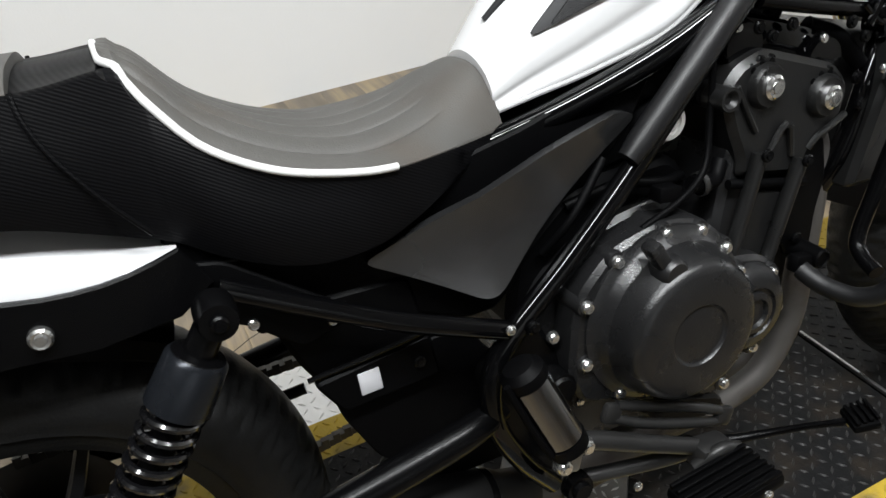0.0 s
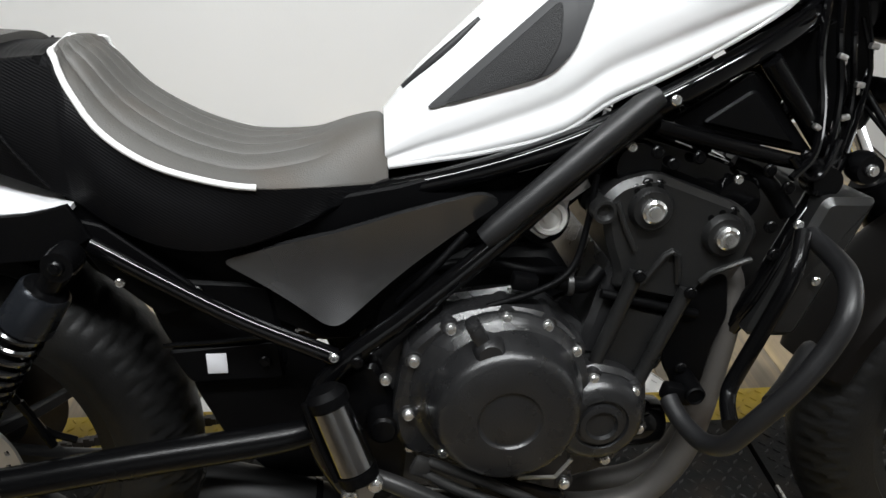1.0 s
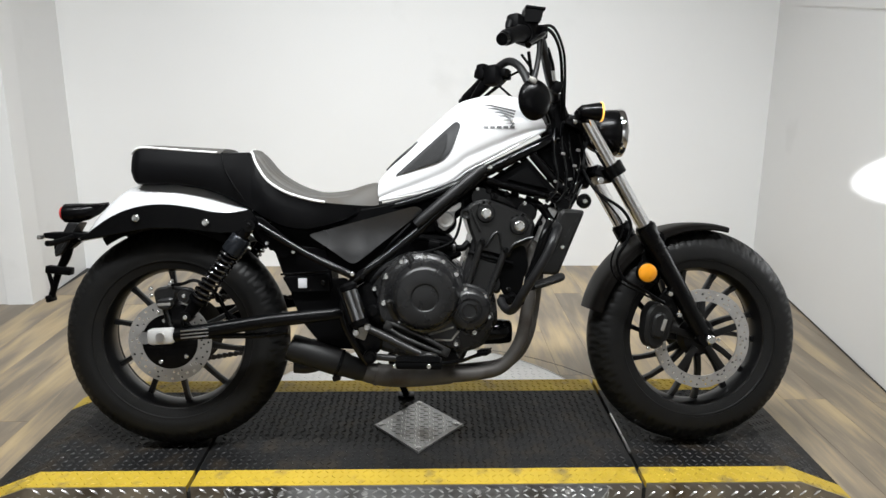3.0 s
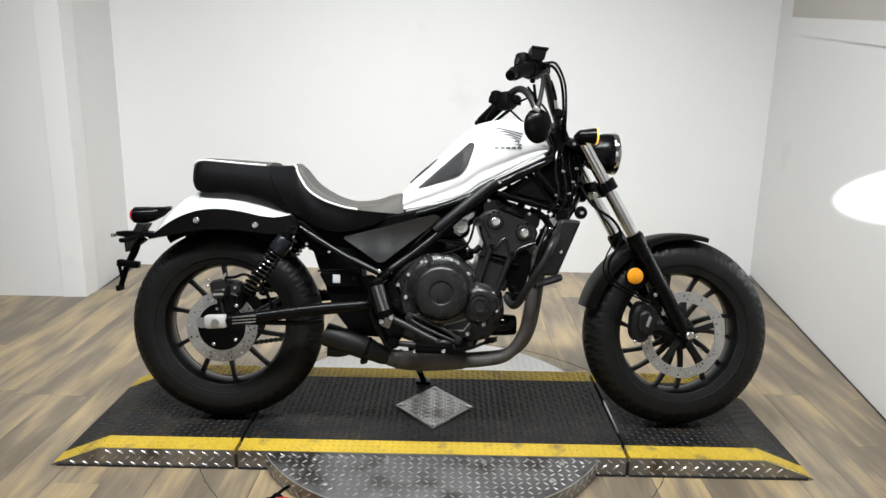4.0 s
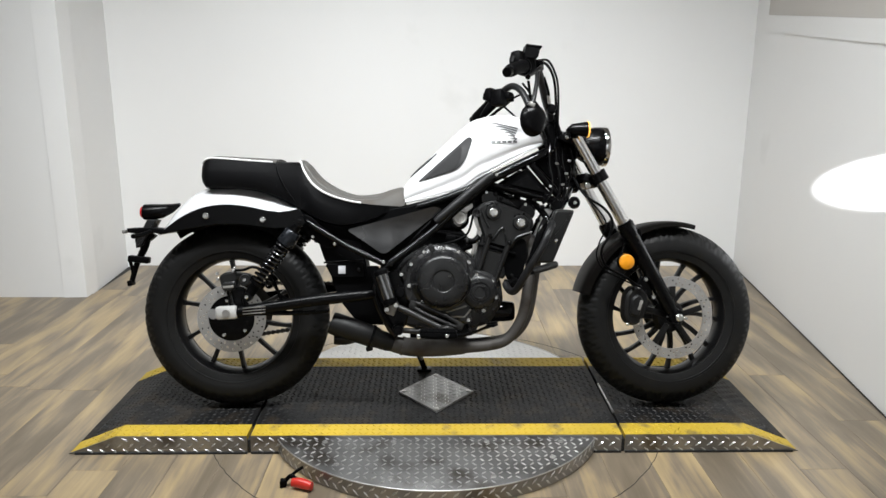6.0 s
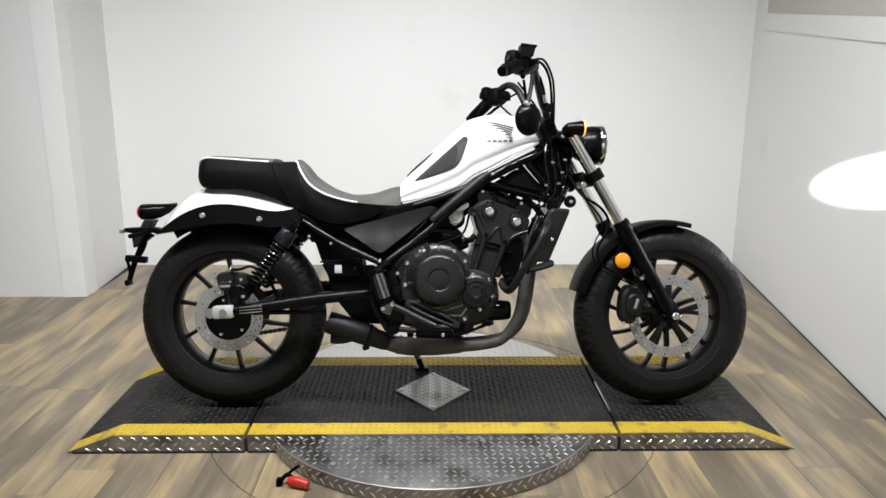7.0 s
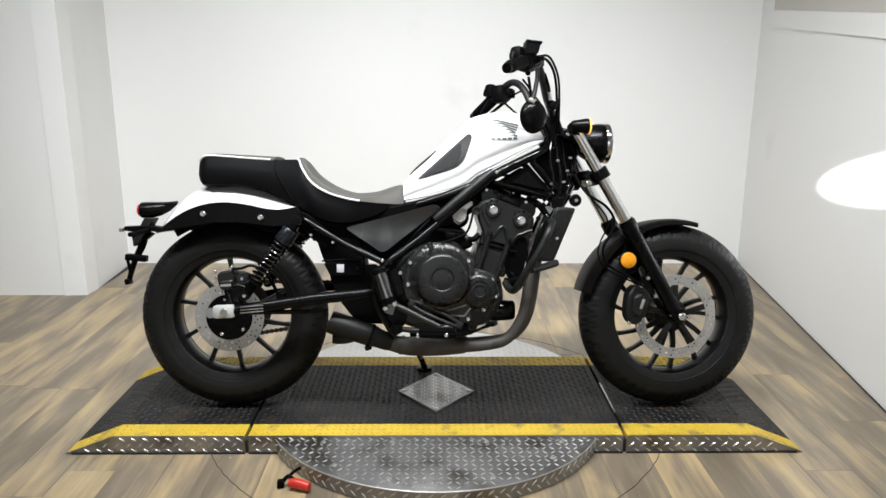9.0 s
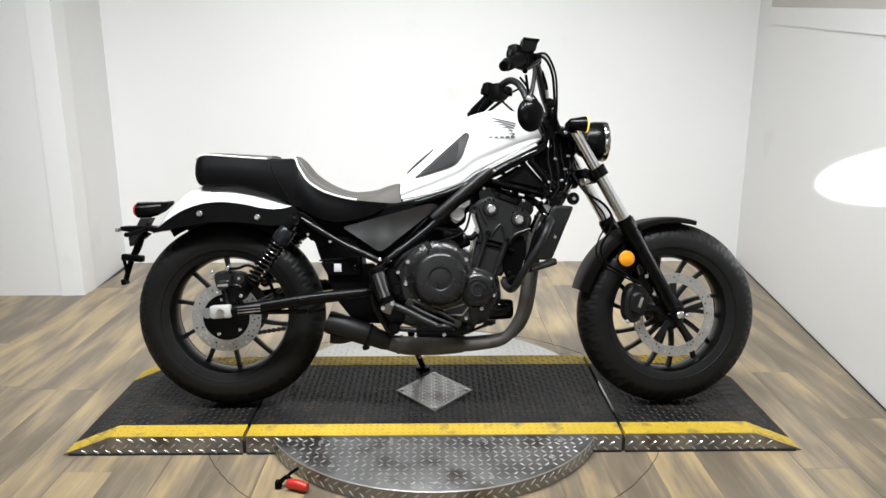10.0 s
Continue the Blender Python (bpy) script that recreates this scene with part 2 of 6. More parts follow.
def part(name, me, material, parent=None, label="", m=None):
    """Links a mesh (or a bmesh) as one object under a thing or a part."""
    if isinstance(me, bmesh.types.BMesh):
        bm, me = me, bpy.data.meshes.new(name)
        bmesh.ops.recalc_face_normals(bm, faces=bm.faces)
        bm.to_mesh(me)
        bm.free()
        me.shade_smooth()
        me.set_sharp_from_angle(angle=radians(38))
    if not me.materials:
        me.materials.append(material)
    ob = new(name, me)
    if parent:
        ob.parent = parent
    if m is not None:
        ob.matrix_local = m
    if label:
        ob["label"] = label
    return ob


def spline(pts, n):
    """Catmull-Rom through rows of numbers, n steps a span."""
    p = np.array(pts, float)
    q = np.vstack([2 * p[0] - p[1], p, 2 * p[-1] - p[-2]])
    out = []
    for i in range(1, len(q) - 2):
        for j in range(n):
            t = j / n
            a, b, c, d = q[i - 1], q[i], q[i + 1], q[i + 2]
            out.append(0.5 * (2 * b + (c - a) * t + (2 * a - 5 * b + 4 * c - d) * t * t + (3 * b - a - 3 * c + d) * t ** 3))
    out.append(p[-1])
    return np.array(out)


def loft(rings, closed=True, caps=True):
    """Verts and faces of a skin over rings of equal length."""
    rings = [np.array(r) for r in rings]
    k = len(rings[0])
    verts = np.vstack(rings)
    faces = []
    for i in range(len(rings) - 1):
        for j in range(k if closed else k - 1):
            a, b = i * k + j, i * k + (j + 1) % k
            faces.append((a, b, b + k, a + k))
    if caps and closed:
        faces.append(tuple(range(k))[::-1])
        faces.append(tuple(range((len(rings) - 1) * k, len(rings) * k)))
    return verts, faces


def tube(pts, r, seg=14, n=5, smooth=True):
    """A pipe along points (x, y, z); r is one radius or one for each point."""
    pts = np.array(pts, float)
    rad = np.full(len(pts), r) if np.isscalar(r) else np.array(r, float)
    if smooth and len(pts) > 2:
        s = spline(np.column_stack([pts, rad]), n)
        pts, rad = s[:, :3], s[:, 3]
    tang = np.gradient(pts, axis=0)
    tang /= np.linalg.norm(tang, axis=1)[:, None]
    up = np.array([0, 0, 1.0]) if abs(tang[0][2]) < 0.9 else np.array([0, 1.0, 0])
    rings = []
    for p, t, q in zip(pts, tang, rad):
        a = up - t * (up @ t)
        a /= np.linalg.norm(a)
        up = a
        b = np.cross(t, a)
        th = np.linspace(0, 2 * np.pi, seg, endpoint=False)
        rings.append(p + q * (np.cos(th)[:, None] * a + np.sin(th)[:, None] * b))
    return loft(rings)


def lathe(profile, centre=(0, 0, 0), axis="y", seg=48, closed=False):
    """Revolves (radius, offset along the axis) about an axis through centre."""
    th = np.linspace(0, 2 * np.pi, seg, endpoint=False)
    rings = []
    for r, o in profile:
        c, s, f = r * np.cos(th), r * np.sin(th), np.full(seg, o)
        rings.append({"y": np.stack([c, f, s], 1), "x": np.stack([f, c, s], 1), "z": np.stack([c, s, f], 1)}[axis] + np.array(centre))
    if closed:
        rings.append(rings[0])
    return loft(rings, caps=not closed)


def join(*pieces):
    verts, faces, k = [], [], 0
    for v, f in pieces:
        verts.append(np.array(v, float))
        faces += [tuple(i + k for i in g) for g in f]
        k += len(v)
    return np.vstack(verts), faces


def moved(piece, m):
    v, f = piece
    return np.array([m @ Vector(p) for p in v]), f


def box(size, m=None, bevel=0.004):
    bm = bmesh.new()
    bmesh.ops.create_cube(bm, size=1)
    bmesh.ops.scale(bm, vec=size, verts=bm.verts)
    if bevel:
        bmesh.ops.bevel(bm, geom=bm.edges[:], offset=min(bevel, min(size) * 0.45), segments=2, affect="EDGES", profile=0.5)
    if m is not None:
        bmesh.ops.transform(bm, matrix=m, verts=bm.verts)
    bm.verts.index_update()
    out = np.array([v.co for v in bm.verts]), [tuple(v.index for v in f.verts) for f in bm.faces]
    bm.free()
    return out


def plate(outline, y0, y1, bevel=0.003):
    """A slab whose outline is (x, z), from y0 to y1, with rounded rims."""
    o = np.array(outline, float)
    area = sum(o[i][0] * o[(i + 1) % len(o)][1] - o[(i + 1) % len(o)][0] * o[i][1] for i in range(len(o)))
    if area < 0:
        o = o[::-1]
    nrm = []
    for i in range(len(o)):
        d1, d2 = o[i] - o[i - 1], o[(i + 1) % len(o)] - o[i]
        a = np.array([-d1[1], d1[0]]) / (np.linalg.norm(d1) + 1e-9) + np.array([-d2[1], d2[0]]) / (np.linalg.norm(d2) + 1e-9)
        nrm.append(a / max(0.5, np.linalg.norm(a)))
    inner = o + np.array(nrm) * bevel
    lo, hi = min(y0, y1), max(y0, y1)
    rows = [(inner, lo), (o, lo + bevel), (o, hi - bevel), (inner, hi)]
    return loft([np.stack([q[:, 0], np.full(len(q), y), q[:, 1]], 1) for q, y in rows])


def rounded(outline, r=0.012, n=4):
    """Rounds the corners of an outline."""
    o = np.array(outline, float)
    out = []
    for i in range(len(o)):
        p, a, b = o[i], o[i - 1], o[(i + 1) % len(o)]
        ra = min(r, np.linalg.norm(a - p) * 0.45)
        rb = min(r, np.linalg.norm(b - p) * 0.45)
        s, e = p + (a - p) / np.linalg.norm(a - p) * ra, p + (b - p) / np.linalg.norm(b - p) * rb
        for t in np.linspace(0, 1, n):
            out.append((1 - t) ** 2 * s + 2 * t * (1 - t) * p + t * t * e)
    return out


def interp(table, x):
    t = np.array(table, float)
    return float(np.interp(x, t[:, 0], t[:, 1]))


def smooth_table(table, n=6):
    return spline(table, n)


def M(piece, smooth=True):
    return mesh_from(*piece, smooth=smooth)


# ---- room ----
def wall(name, p, q, z0, z1, thick, material, kind_label):
    """An upright wall from p to q (x, y), thick away from the room's inside (its left hand)."""
    p, q = Vector((*p, 0)), Vector((*q, 0))
    d = (q - p).normalized()
    nrm = Vector((-d.y, d.x, 0)) * thick
    c = [p, q, q + nrm, p + nrm]
    verts = [(*v.xy, z0) for v in c] + [(*v.xy, z1) for v in c]
    faces = [(0, 1, 2, 3), (4, 7, 6, 5), (0, 4, 5, 1), (1, 5, 6, 2), (2, 6, 7, 3), (3, 7, 4, 0)]
    return tagged(part(name, mesh_from(verts, faces, False), material), kind_label, "wall", kind="structure")


BACK = 2.085
RX0, RX1 = 1.945, 1.64          # the right wall's foot at the back and further forward
RSLOPE = (RX0 - 1.64) / (BACK + 0.04)
right_x = lambda y: RX0 - (BACK - y) * RSLOPE
wall("wall_back", (right_x(BACK), BACK), (-2.1, BACK), FLOOR - 0.05, CEIL, -0.15, M_WALL, "plain white painted wall behind the platform")
wall("wall_side_right", (right_x(-5.0), -5.0), (right_x(BACK + 0.15), BACK + 0.15), FLOOR - 0.05, CEIL, -0.15, M_WALL, "white painted side wall lit by the headlamp")
wall("wall_projection_side", (-1.905, 1.395), (-1.955, BACK), FLOOR - 0.05, CEIL, 0.12, M_WALL, "white return face of the wall projection")
wall("wall_projection_front", (-4.2, 1.395), (-1.905, 1.395), FLOOR - 0.05, CEIL, 0.14, M_WALL, "white painted front face of the wall projection")
# the next two walls are unseen, added to close the room and return light
wall("wall_side_left", (-4.2, -5.0), (-4.2, 1.395), FLOOR - 0.05, CEIL, 0.15, M_REARWALL, "unseen light side wall, assumed to close the room")
wall("wall_rear", (-4.35, -5.0), (right_x(-5.0), -5.0), FLOOR - 0.05, CEIL, -0.15, M_REARWALL, "unseen wall behind the camera, lit as bounce")
# unseen ceiling, kept dark so glossy black parts reflect little of it
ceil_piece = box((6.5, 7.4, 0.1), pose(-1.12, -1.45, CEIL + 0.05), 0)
tagged(part("ceiling", M(ceil_piece, False), M_CEIL), "unseen dark grey ceiling, assumed to close the room", "ceiling", kind="structure")
sub = box((6.5, 7.4, 0.1), pose(-1.12, -1.45, FLOOR - 0.06), 0)
floor = tagged(part("floor", M(sub, False), M_GAP), "wood-look plank floor in mottled oak tones", "floor", kind="structure")

# a white board fixed on the side wall, sloping slightly, with beige wall above it
bd = [(1.84, 1.477), (1.1, 1.415), (0.35, 1.352), (-0.4, 1.29)]
rings = []
for by, bz in bd:
    x = right_x(by)
    rings.append([(x - 0.004, by, bz + 0.001), (x - 0.004, by, CEIL - 0.3), (x + 0.0, by, CEIL - 0.3), (x + 0.0, by, bz + 0.001)])
tagged(part("wall_upper_panel", M(loft(rings), False), M_BEIGE), "beige panel above the white wall board", "wall panel", kind="structure")
rings = []
for by, bz in bd:
    x = right_x(by)
    rings.append([(x - 0.006, by, bz - 0.092), (x - 0.006, by, bz), (x + 0.0, by, bz), (x + 0.0, by, bz - 0.092)])
board = tagged(part("wall_board", M(loft(rings), False), M_WALL), "long white board fixed along the side wall", "trim", kind="structure")

# fixtures for the assumed ceiling lights
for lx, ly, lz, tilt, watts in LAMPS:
    fx = tagged(new("unseen_ceiling_light"), "assumed white fluorescent ceiling fixture, out of view", "ceiling light", "ceiling lights")
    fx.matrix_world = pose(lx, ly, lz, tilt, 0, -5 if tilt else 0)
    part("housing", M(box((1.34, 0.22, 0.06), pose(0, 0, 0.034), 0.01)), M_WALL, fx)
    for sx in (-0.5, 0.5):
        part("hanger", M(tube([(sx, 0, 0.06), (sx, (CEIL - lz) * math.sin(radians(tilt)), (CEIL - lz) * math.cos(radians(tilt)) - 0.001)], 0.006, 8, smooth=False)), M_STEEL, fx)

# dark joint along the foot of the side wall
wall("trim_floor_joint", (right_x(-5.0) - 0.003, -4.9), (right_x(BACK) - 0.003, BACK - 0.002), FLOOR, FLOOR + 0.006, -0.002, M_GAP, "dark joint between floor and side wall")

# ---- platform ----
Y0, Y1 = -0.332, 0.345          # front and rear rims of the deck
YB0, YB1 = -0.250, 0.250        # where the yellow bands begin
XT, XE = 1.035, 1.19            # end of the flat top, foot of the end ramps
SEAM = 0.607


def top_z(x):
    a = abs(x)
    return 0.0 if a <= XT else FLOOR * (a - XT) / (XE - XT)


def tread_set(centres, length=0.0195, width=0.0062, height=0.0025):
    """Raised lozenges: rows of (origin, along, across, up)."""
    verts, faces = [], []
    for o, a, c, u in centres:
        k = len(verts)
        verts += [o - a * length / 2, o - c * width / 2 - a * length * 0.12, o + a * length / 2, o + c * width / 2 + a * length * 0.12, o - a * length * 0.25 + u * height, o + a * length * 0.25 + u * height]
        faces += [(k, k + 1, k + 4), (k + 1, k + 5, k + 4), (k + 1, k + 2, k + 5), (k + 2, k + 3, k + 5), (k + 3, k + 4, k + 5), (k + 3, k, k + 4)]
    return mesh_from(verts, faces, False)


def deck_treads(x0, x1, y0, y1, pitch=0.0205, z=None):
    out = []
    nx, ny = int((x1 - x0) / pitch), int((y1 - y0) / pitch)
    for i in range(nx):
        for j in range(ny):
            x, y = x0 + (i + 0.5) * (x1 - x0) / nx, y0 + (j + 0.5) * (y1 - y0) / ny
            slope = 0 if z is not None or abs(x) <= XT else FLOOR / (XE - XT) * math.copysign(1, x)
            ex = Vector((1, 0, slope)).normalized()
            ey = Vector((0, 1, 0))
            flip = 1 if (i + j) % 2 else -1
            along = (ex + ey * flip).normalized()
            across = (ex * flip - ey).normalized()
            out.append((Vector((x, y, (top_z(x) if z is None else z) - 0.0003)), along, across, ex.cross(ey)))
    return out


def wedge(xs, y0, y1, zoff=0.0, depth=None):
    """A slab that follows the platform's top between y0 and y1; depth None goes down to the floor."""
    rings = []
    for x in xs:
        z = top_z(x) + zoff
        zb = (z - depth) if depth else min(FLOOR + 0.001, z - 0.004)
        rings.append([(x, y0, zb), (x, y0, z), (x, y1, z), (x, y1, zb)])
    return loft(rings)


def section(x0, x1, label):
    th = tagged(new("ramp_platform"), label, "ramp platform", "platform sections")
    xs = sorted({x0, x1, *[s * XT for s in (-1, 1) if x0 < s * XT < x1]})
    part("deck", M(wedge(xs, YB0, YB1), False), M_DECK, th)
    for a, b in ((Y0 + 0.004, YB0), (YB1, Y1 - 0.004)):
        part("yellow_edge", M(wedge(xs, a, b), False), M_YELLOW, th, "scuffed safety-yellow painted edge")
    side = tread_side(x0, x1, Y0, -1)
    fx0, fx1 = max(x0, -XE + 0.02), min(x1, XE - 0.02)
    # strip added to draw the dark contact line below the side plate
    part("contact_line", M(box((fx1 - fx0, 0.006, 0.007), pose((fx0 + fx1) / 2, Y0 - 0.0015, FLOOR + 0.0037), 0.001)), M_GAP, th, "dark contact line, drawn as a strip")
    part("side_plate", side, M_ALU, th, "bare diamond-plate side")
    lim = (max(x0, -XE + 0.03) + 0.01, min(x1, XE - 0.03) - 0.01)
    tagged(part("tread_pattern", tread_set(deck_treads(*lim, YB0, YB1)), M_DECKTREAD, th), kind="stuff")
    for a, b in ((Y0 + 0.006, YB0), (YB1, Y1 - 0.006)):
        tagged(part("yellow_tread", tread_set(deck_treads(*lim, a, b, 0.0205)), M_YELLOW, th), kind="stuff")
    tagged(part("side_tread", tread_set(side_treads(x0, x1, Y0 - 0.0005), 0.025, 0.0075, 0.003), M_ALUTREAD, th), kind="stuff")
    return th


def tread_side(x0, x1, y, sgn):
    xs = sorted({x0, x1, *[s * XT for s in (-1, 1) if x0 < s * XT < x1]})
    rings = []
    for x in xs:
        z = max(top_z(x) - 0.001, FLOOR + 0.003)
        rings.append([(x, y, FLOOR + 0.002), (x, y, z), (x, y + 0.004, z), (x, y + 0.004, FLOOR + 0.002)])
    return M(loft(rings), False)


def side_treads(x0, x1, y):
    out = []
    n = int((x1 - x0) / 0.036)
    ex, ez = Vector((1, 0, 0)), Vector((0, 0, 1))
    for i in range(n):
        for dx, z, f in ((0.0, 0.030, 1), (0.5, 0.050, -1), (0.5, 0.011, -1)):
            x, z = x0 + (i + 0.4 + dx) * (x1 - x0) / (n + 0.3), FLOOR + z
            if z + 0.011 < top_z(x) and x < x1 - 0.01:
                al = (ex + ez * f * 0.75).normalized()
                out.append((Vector((x, y, z)), al, al.cross(Vector((0, 1, 0))), Vector((0, -1, 0))))
    return out


section(-XE, -SEAM - 0.008, "black diamond-plate end ramp with yellow edges")
section(-SEAM + 0.004, SEAM - 0.004, "black diamond-plate centre deck with yellow edges")
section(SEAM + 0.008, XE, "black diamond-plate end ramp with yellow edges")
for s in (-1, 1):
    g = tagged(part("seam_strip", M(box((0.012, Y1 - Y0 - 0.008, 0.045), pose(s * (SEAM + 0.002), (Y0 + Y1) / 2, FLOOR + 0.024), 0.001)), M_GAP), "dark gap strip between two platform sections", "gap strip", "seam strips")
edge = tagged(part("steel_edge_strip", M(box((0.006, 0.24, 0.008), pose(SEAM + 0.006, -0.05, 0.001, 0, 0, 0), 0.001)), M_STEEL), "thin bare steel strip along the deck seam", "edge strip")

# the turntable below the platform: a round skirt in front and one behind the deck
# the rear skirt's colour carries the wall's glare
TT = [(Vector((0, -0.055)), 0.584, -0.012, M_ALU, M_ALUTREAD), (Vector((0, 0.10)), 0.585, -0.0105, M_ALUGLARE, M_ALUGLARE)]
tt = tagged(new("turntable"), "round diamond-plate aluminium turntable under the platform", "turntable")
for (TC, TR, tz, plate_mat, tread_mat), side in zip(TT, (-1, 1)):
    nm = "front" if side < 0 else "rear"
    a0 = math.asin(-TC.y * side / TR)        # where the rim dips under the middle of the deck
    arc = [(side * a if side > 0 else -a) for a in np.linspace(a0, math.pi - a0, 110)]
    at_rim = lambda r, a, z: (TC.x + r * math.cos(a), TC.y + r * math.sin(a), z)
    rows = [[at_rim(r, a, z) for a in arc] for r, z in ((TR, FLOOR + 0.002), (TR, tz - 0.002), (TR - 0.004, tz))]
    verts, faces = loft([np.array(q) for q in rows], closed=False)
    k = len(arc)
    part(nm + "_plate", M((verts, faces + [tuple(range(2 * k, 3 * k))])), plate_mat, tt, "aluminium plate coloured bright for the wall's glare" if side > 0 else "stained diamond-plate skirt")
    edge_y = Y0 - 0.01 if side < 0 else Y1 + 0.015
    cs = [c for c in deck_treads(-0.6, 0.6, TC.y - 0.6, TC.y + 0.6, 0.0245, tz) if (c[0].xy - TC).length < TR - 0.015 and (c[0].y - edge_y) * side > 0]
    tagged(part(nm + "_tread", tread_set(cs, 0.0235, 0.0072, 0.0028 if side < 0 else 0.0012), tread_mat, tt), kind="stuff")
    rim = []
    for i in range(104):
        for j in range(2):
            a = 2 * math.pi * (i + 0.5 * j) / 104
            if math.sin(a) * side > 0.2:
                d = Vector((math.cos(a), math.sin(a), 0))
                ta = Vector((-d.y, d.x, 0))
                al = (ta + Vector((0, 0, 0.9 if j else -0.9))).normalized()
                rim.append((Vector((TC.x, TC.y, 0)) + d * (TR - 0.0003) + Vector((0, 0, FLOOR + 0.015 + 0.020 * j)), al, al.cross(d), d))
    tagged(part(nm + "_rim_tread", tread_set(rim, 0.029, 0.008), tread_mat, tt), kind="stuff")
    part(nm + "_lip", M(tube([at_rim(TR, a, tz - 0.001) for a in arc], 0.0022, 8, smooth=False)), tread_mat, tt, "bright rolled lip")
TC, TR = TT[0][0], TT[0][1]

# the circular cut in the floor round the turntable
rj = random.Random(8)
wob = [0.002 * rj.uniform(-1, 1) for _ in range(180)]
rings = []
for k in range(181):
    a, q = 2 * math.pi * k / 180, wob[k % 180]
    rings.append([((0.805 + q + dr) * math.cos(a), 0.02 + (0.805 + q + dr) * math.sin(a), FLOOR + dz) for dr, dz in ((-0.0014, -0.001), (-0.0011, 0.0007), (0.0011, 0.0007), (0.0014, -0.001))])
tagged(part("trim_floor_ring", M(loft(rings, caps=False), False), M_GAP), "dark circular cut in the plank floor", "trim", kind="structure")


def bolt_mesh(r=0.008, h=0.006, material=None, seg=12):
    me = M(lathe([(0.0005, -h), (r * 0.45, -h), (r * 0.5, -h * 0.75), (r * 0.75, -h * 0.8), (r * 0.97, -h * 0.55), (r, 0), (0.0005, 0.001)], (0, 0, 0), "y", seg))
    if material:
        me.materials.append(material)
    return me


SCREW = bolt_mesh(0.009, 0.004, M_STEEL)
for ang in (-150, -125, -105, -90, -72, -48, -30):
    d = Vector((math.cos(radians(ang)), math.sin(radians(ang))))
    p = TC + d * (TR - 0.05)
    if p.y < Y0 - 0.01:
        part("screw", SCREW, M_STEEL, tt, "", pose(p.x, p.y, -0.012, -90))
for x in (-0.36, -0.14, 0.16, 0.4):
    part("screw", SCREW, M_STEEL, tt, "", pose(x, Y0 - 0.02, -0.012, -90))

# diamond insert in the deck
ins = tagged(new("deck_insert"), "bare aluminium diamond-shaped plate set into the deck", "deck plate")
dv = [(-0.137, 0), (0, -0.167), (0.137, 0), (0, 0.167)]
top = [(x, y, 0.0055) for x, y in dv]
bot = [(x * 1.015, y * 1.015, 0.0005) for x, y in dv]
part("plate", mesh_from(bot + top, [(4, 5, 6, 7), (0, 1, 5, 4), (1, 2, 6, 5), (2, 3, 7, 6), (3, 0, 4, 7)], False), M_ALU, ins)
cs = []
for i in range(-8, 9):
    for j in range(-11, 12):
        x, y = i * 0.0215 + 0.0107 * (j % 2), j * 0.0145
        if abs(x) / 0.137 + abs(y) / 0.167 < 0.9:
            ax = Vector((1, 0, 0)) if (i + j) % 2 else Vector((0, 1, 0))
            cs.append((Vector((x, y, 0.0052)), ax, ax.cross(Vector((0, 0, 1))), Vector((0, 0, 1))))
tagged(part("tread_pattern", tread_set(cs, 0.019, 0.0055, 0.0018), M_ALUTREAD, ins), kind="stuff")
for x, y in ((-0.118, 0), (0.118, 0), (0, -0.146), (0, 0.146)):
    part("screw", SCREW, M_STEEL, ins, "", pose(x, y, 0.0055, -90))

# red-handled clamp lying at the turntable's rim
cl = tagged(new("locking_clamp"), "small clamp with a red plastic grip lying on the floor", "clamp")
cl.matrix_world = pose(-0.432, -0.538, FLOOR, 0, 0, -14) @ Matrix.Diagonal((0.85, 1.1, 1.2, 1))
part("grip", M(tube([(0.0, 0, 0.016), (0.03, 0, 0.017), (0.075, -0.004, 0.014)], [0.011, 0.013, 0.011], 12)), M_REDPLASTIC, cl, "red plastic grip")
part("arm", M(tube([(0.01, 0.01, 0.018), (-0.012, 0.012, 0.026), (-0.030, 0.004, 0.014)], [0.007, 0.006, 0.007], 10)), M_MATTE, cl, "dark metal arm")
part("lever", M(tube([(-0.012, 0.012, 0.026), (0.004, 0.030, 0.034), (0.016, 0.044, 0.036)], 0.0045, 10)), M_MATTE, cl, "bent dark lever")
part("jaw", M(box((0.022, 0.018, 0.02), pose(-0.034, 0.0, 0.011, 0, 0, 20), 0.003)), M_MATTE, cl)

# ---- motorcycle ----
# local frame: x forward, y to the machine's left, z up; it leans on its side stand
bike = tagged(new("motorcycle"), "white and black cruiser motorcycle leaning on its side stand", "motorcycle")
bike.matrix_world = pose(0, -0.085, 0, -9.1, 0, 0)
RW = Vector((-0.697, 0, 0.3195))      # rear wheel's centre
FW = Vector((0.810, 0, 0.3155))       # front wheel's centre
STEER = Matrix.Translation((0.92, 0, 0)) @ Matrix.Rotation(radians(5), 4, Vector((-math.sin(radians(28)), 0, math.cos(radians(28))))) @ Matrix.Translation((-0.92, 0, 0))

B = lambda name, piece, material, label="", parent=None: part(name, M(piece), material, parent or bike, label)
# parts that turn with the fork
F = lambda name, piece, material, label="", parent=None: part(name, M(moved(piece, STEER)), material, parent or bike, label)

BOLT = bolt_mesh(0.0078, 0.008, M_BOLT)
BOLT_S = bolt_mesh(0.006, 0.005, M_BOLT)
BOLT_L = bolt_mesh(0.0135, 0.012, M_BOLT, 16)
BOLT_B = bolt_mesh(0.008, 0.006, M_SATIN)


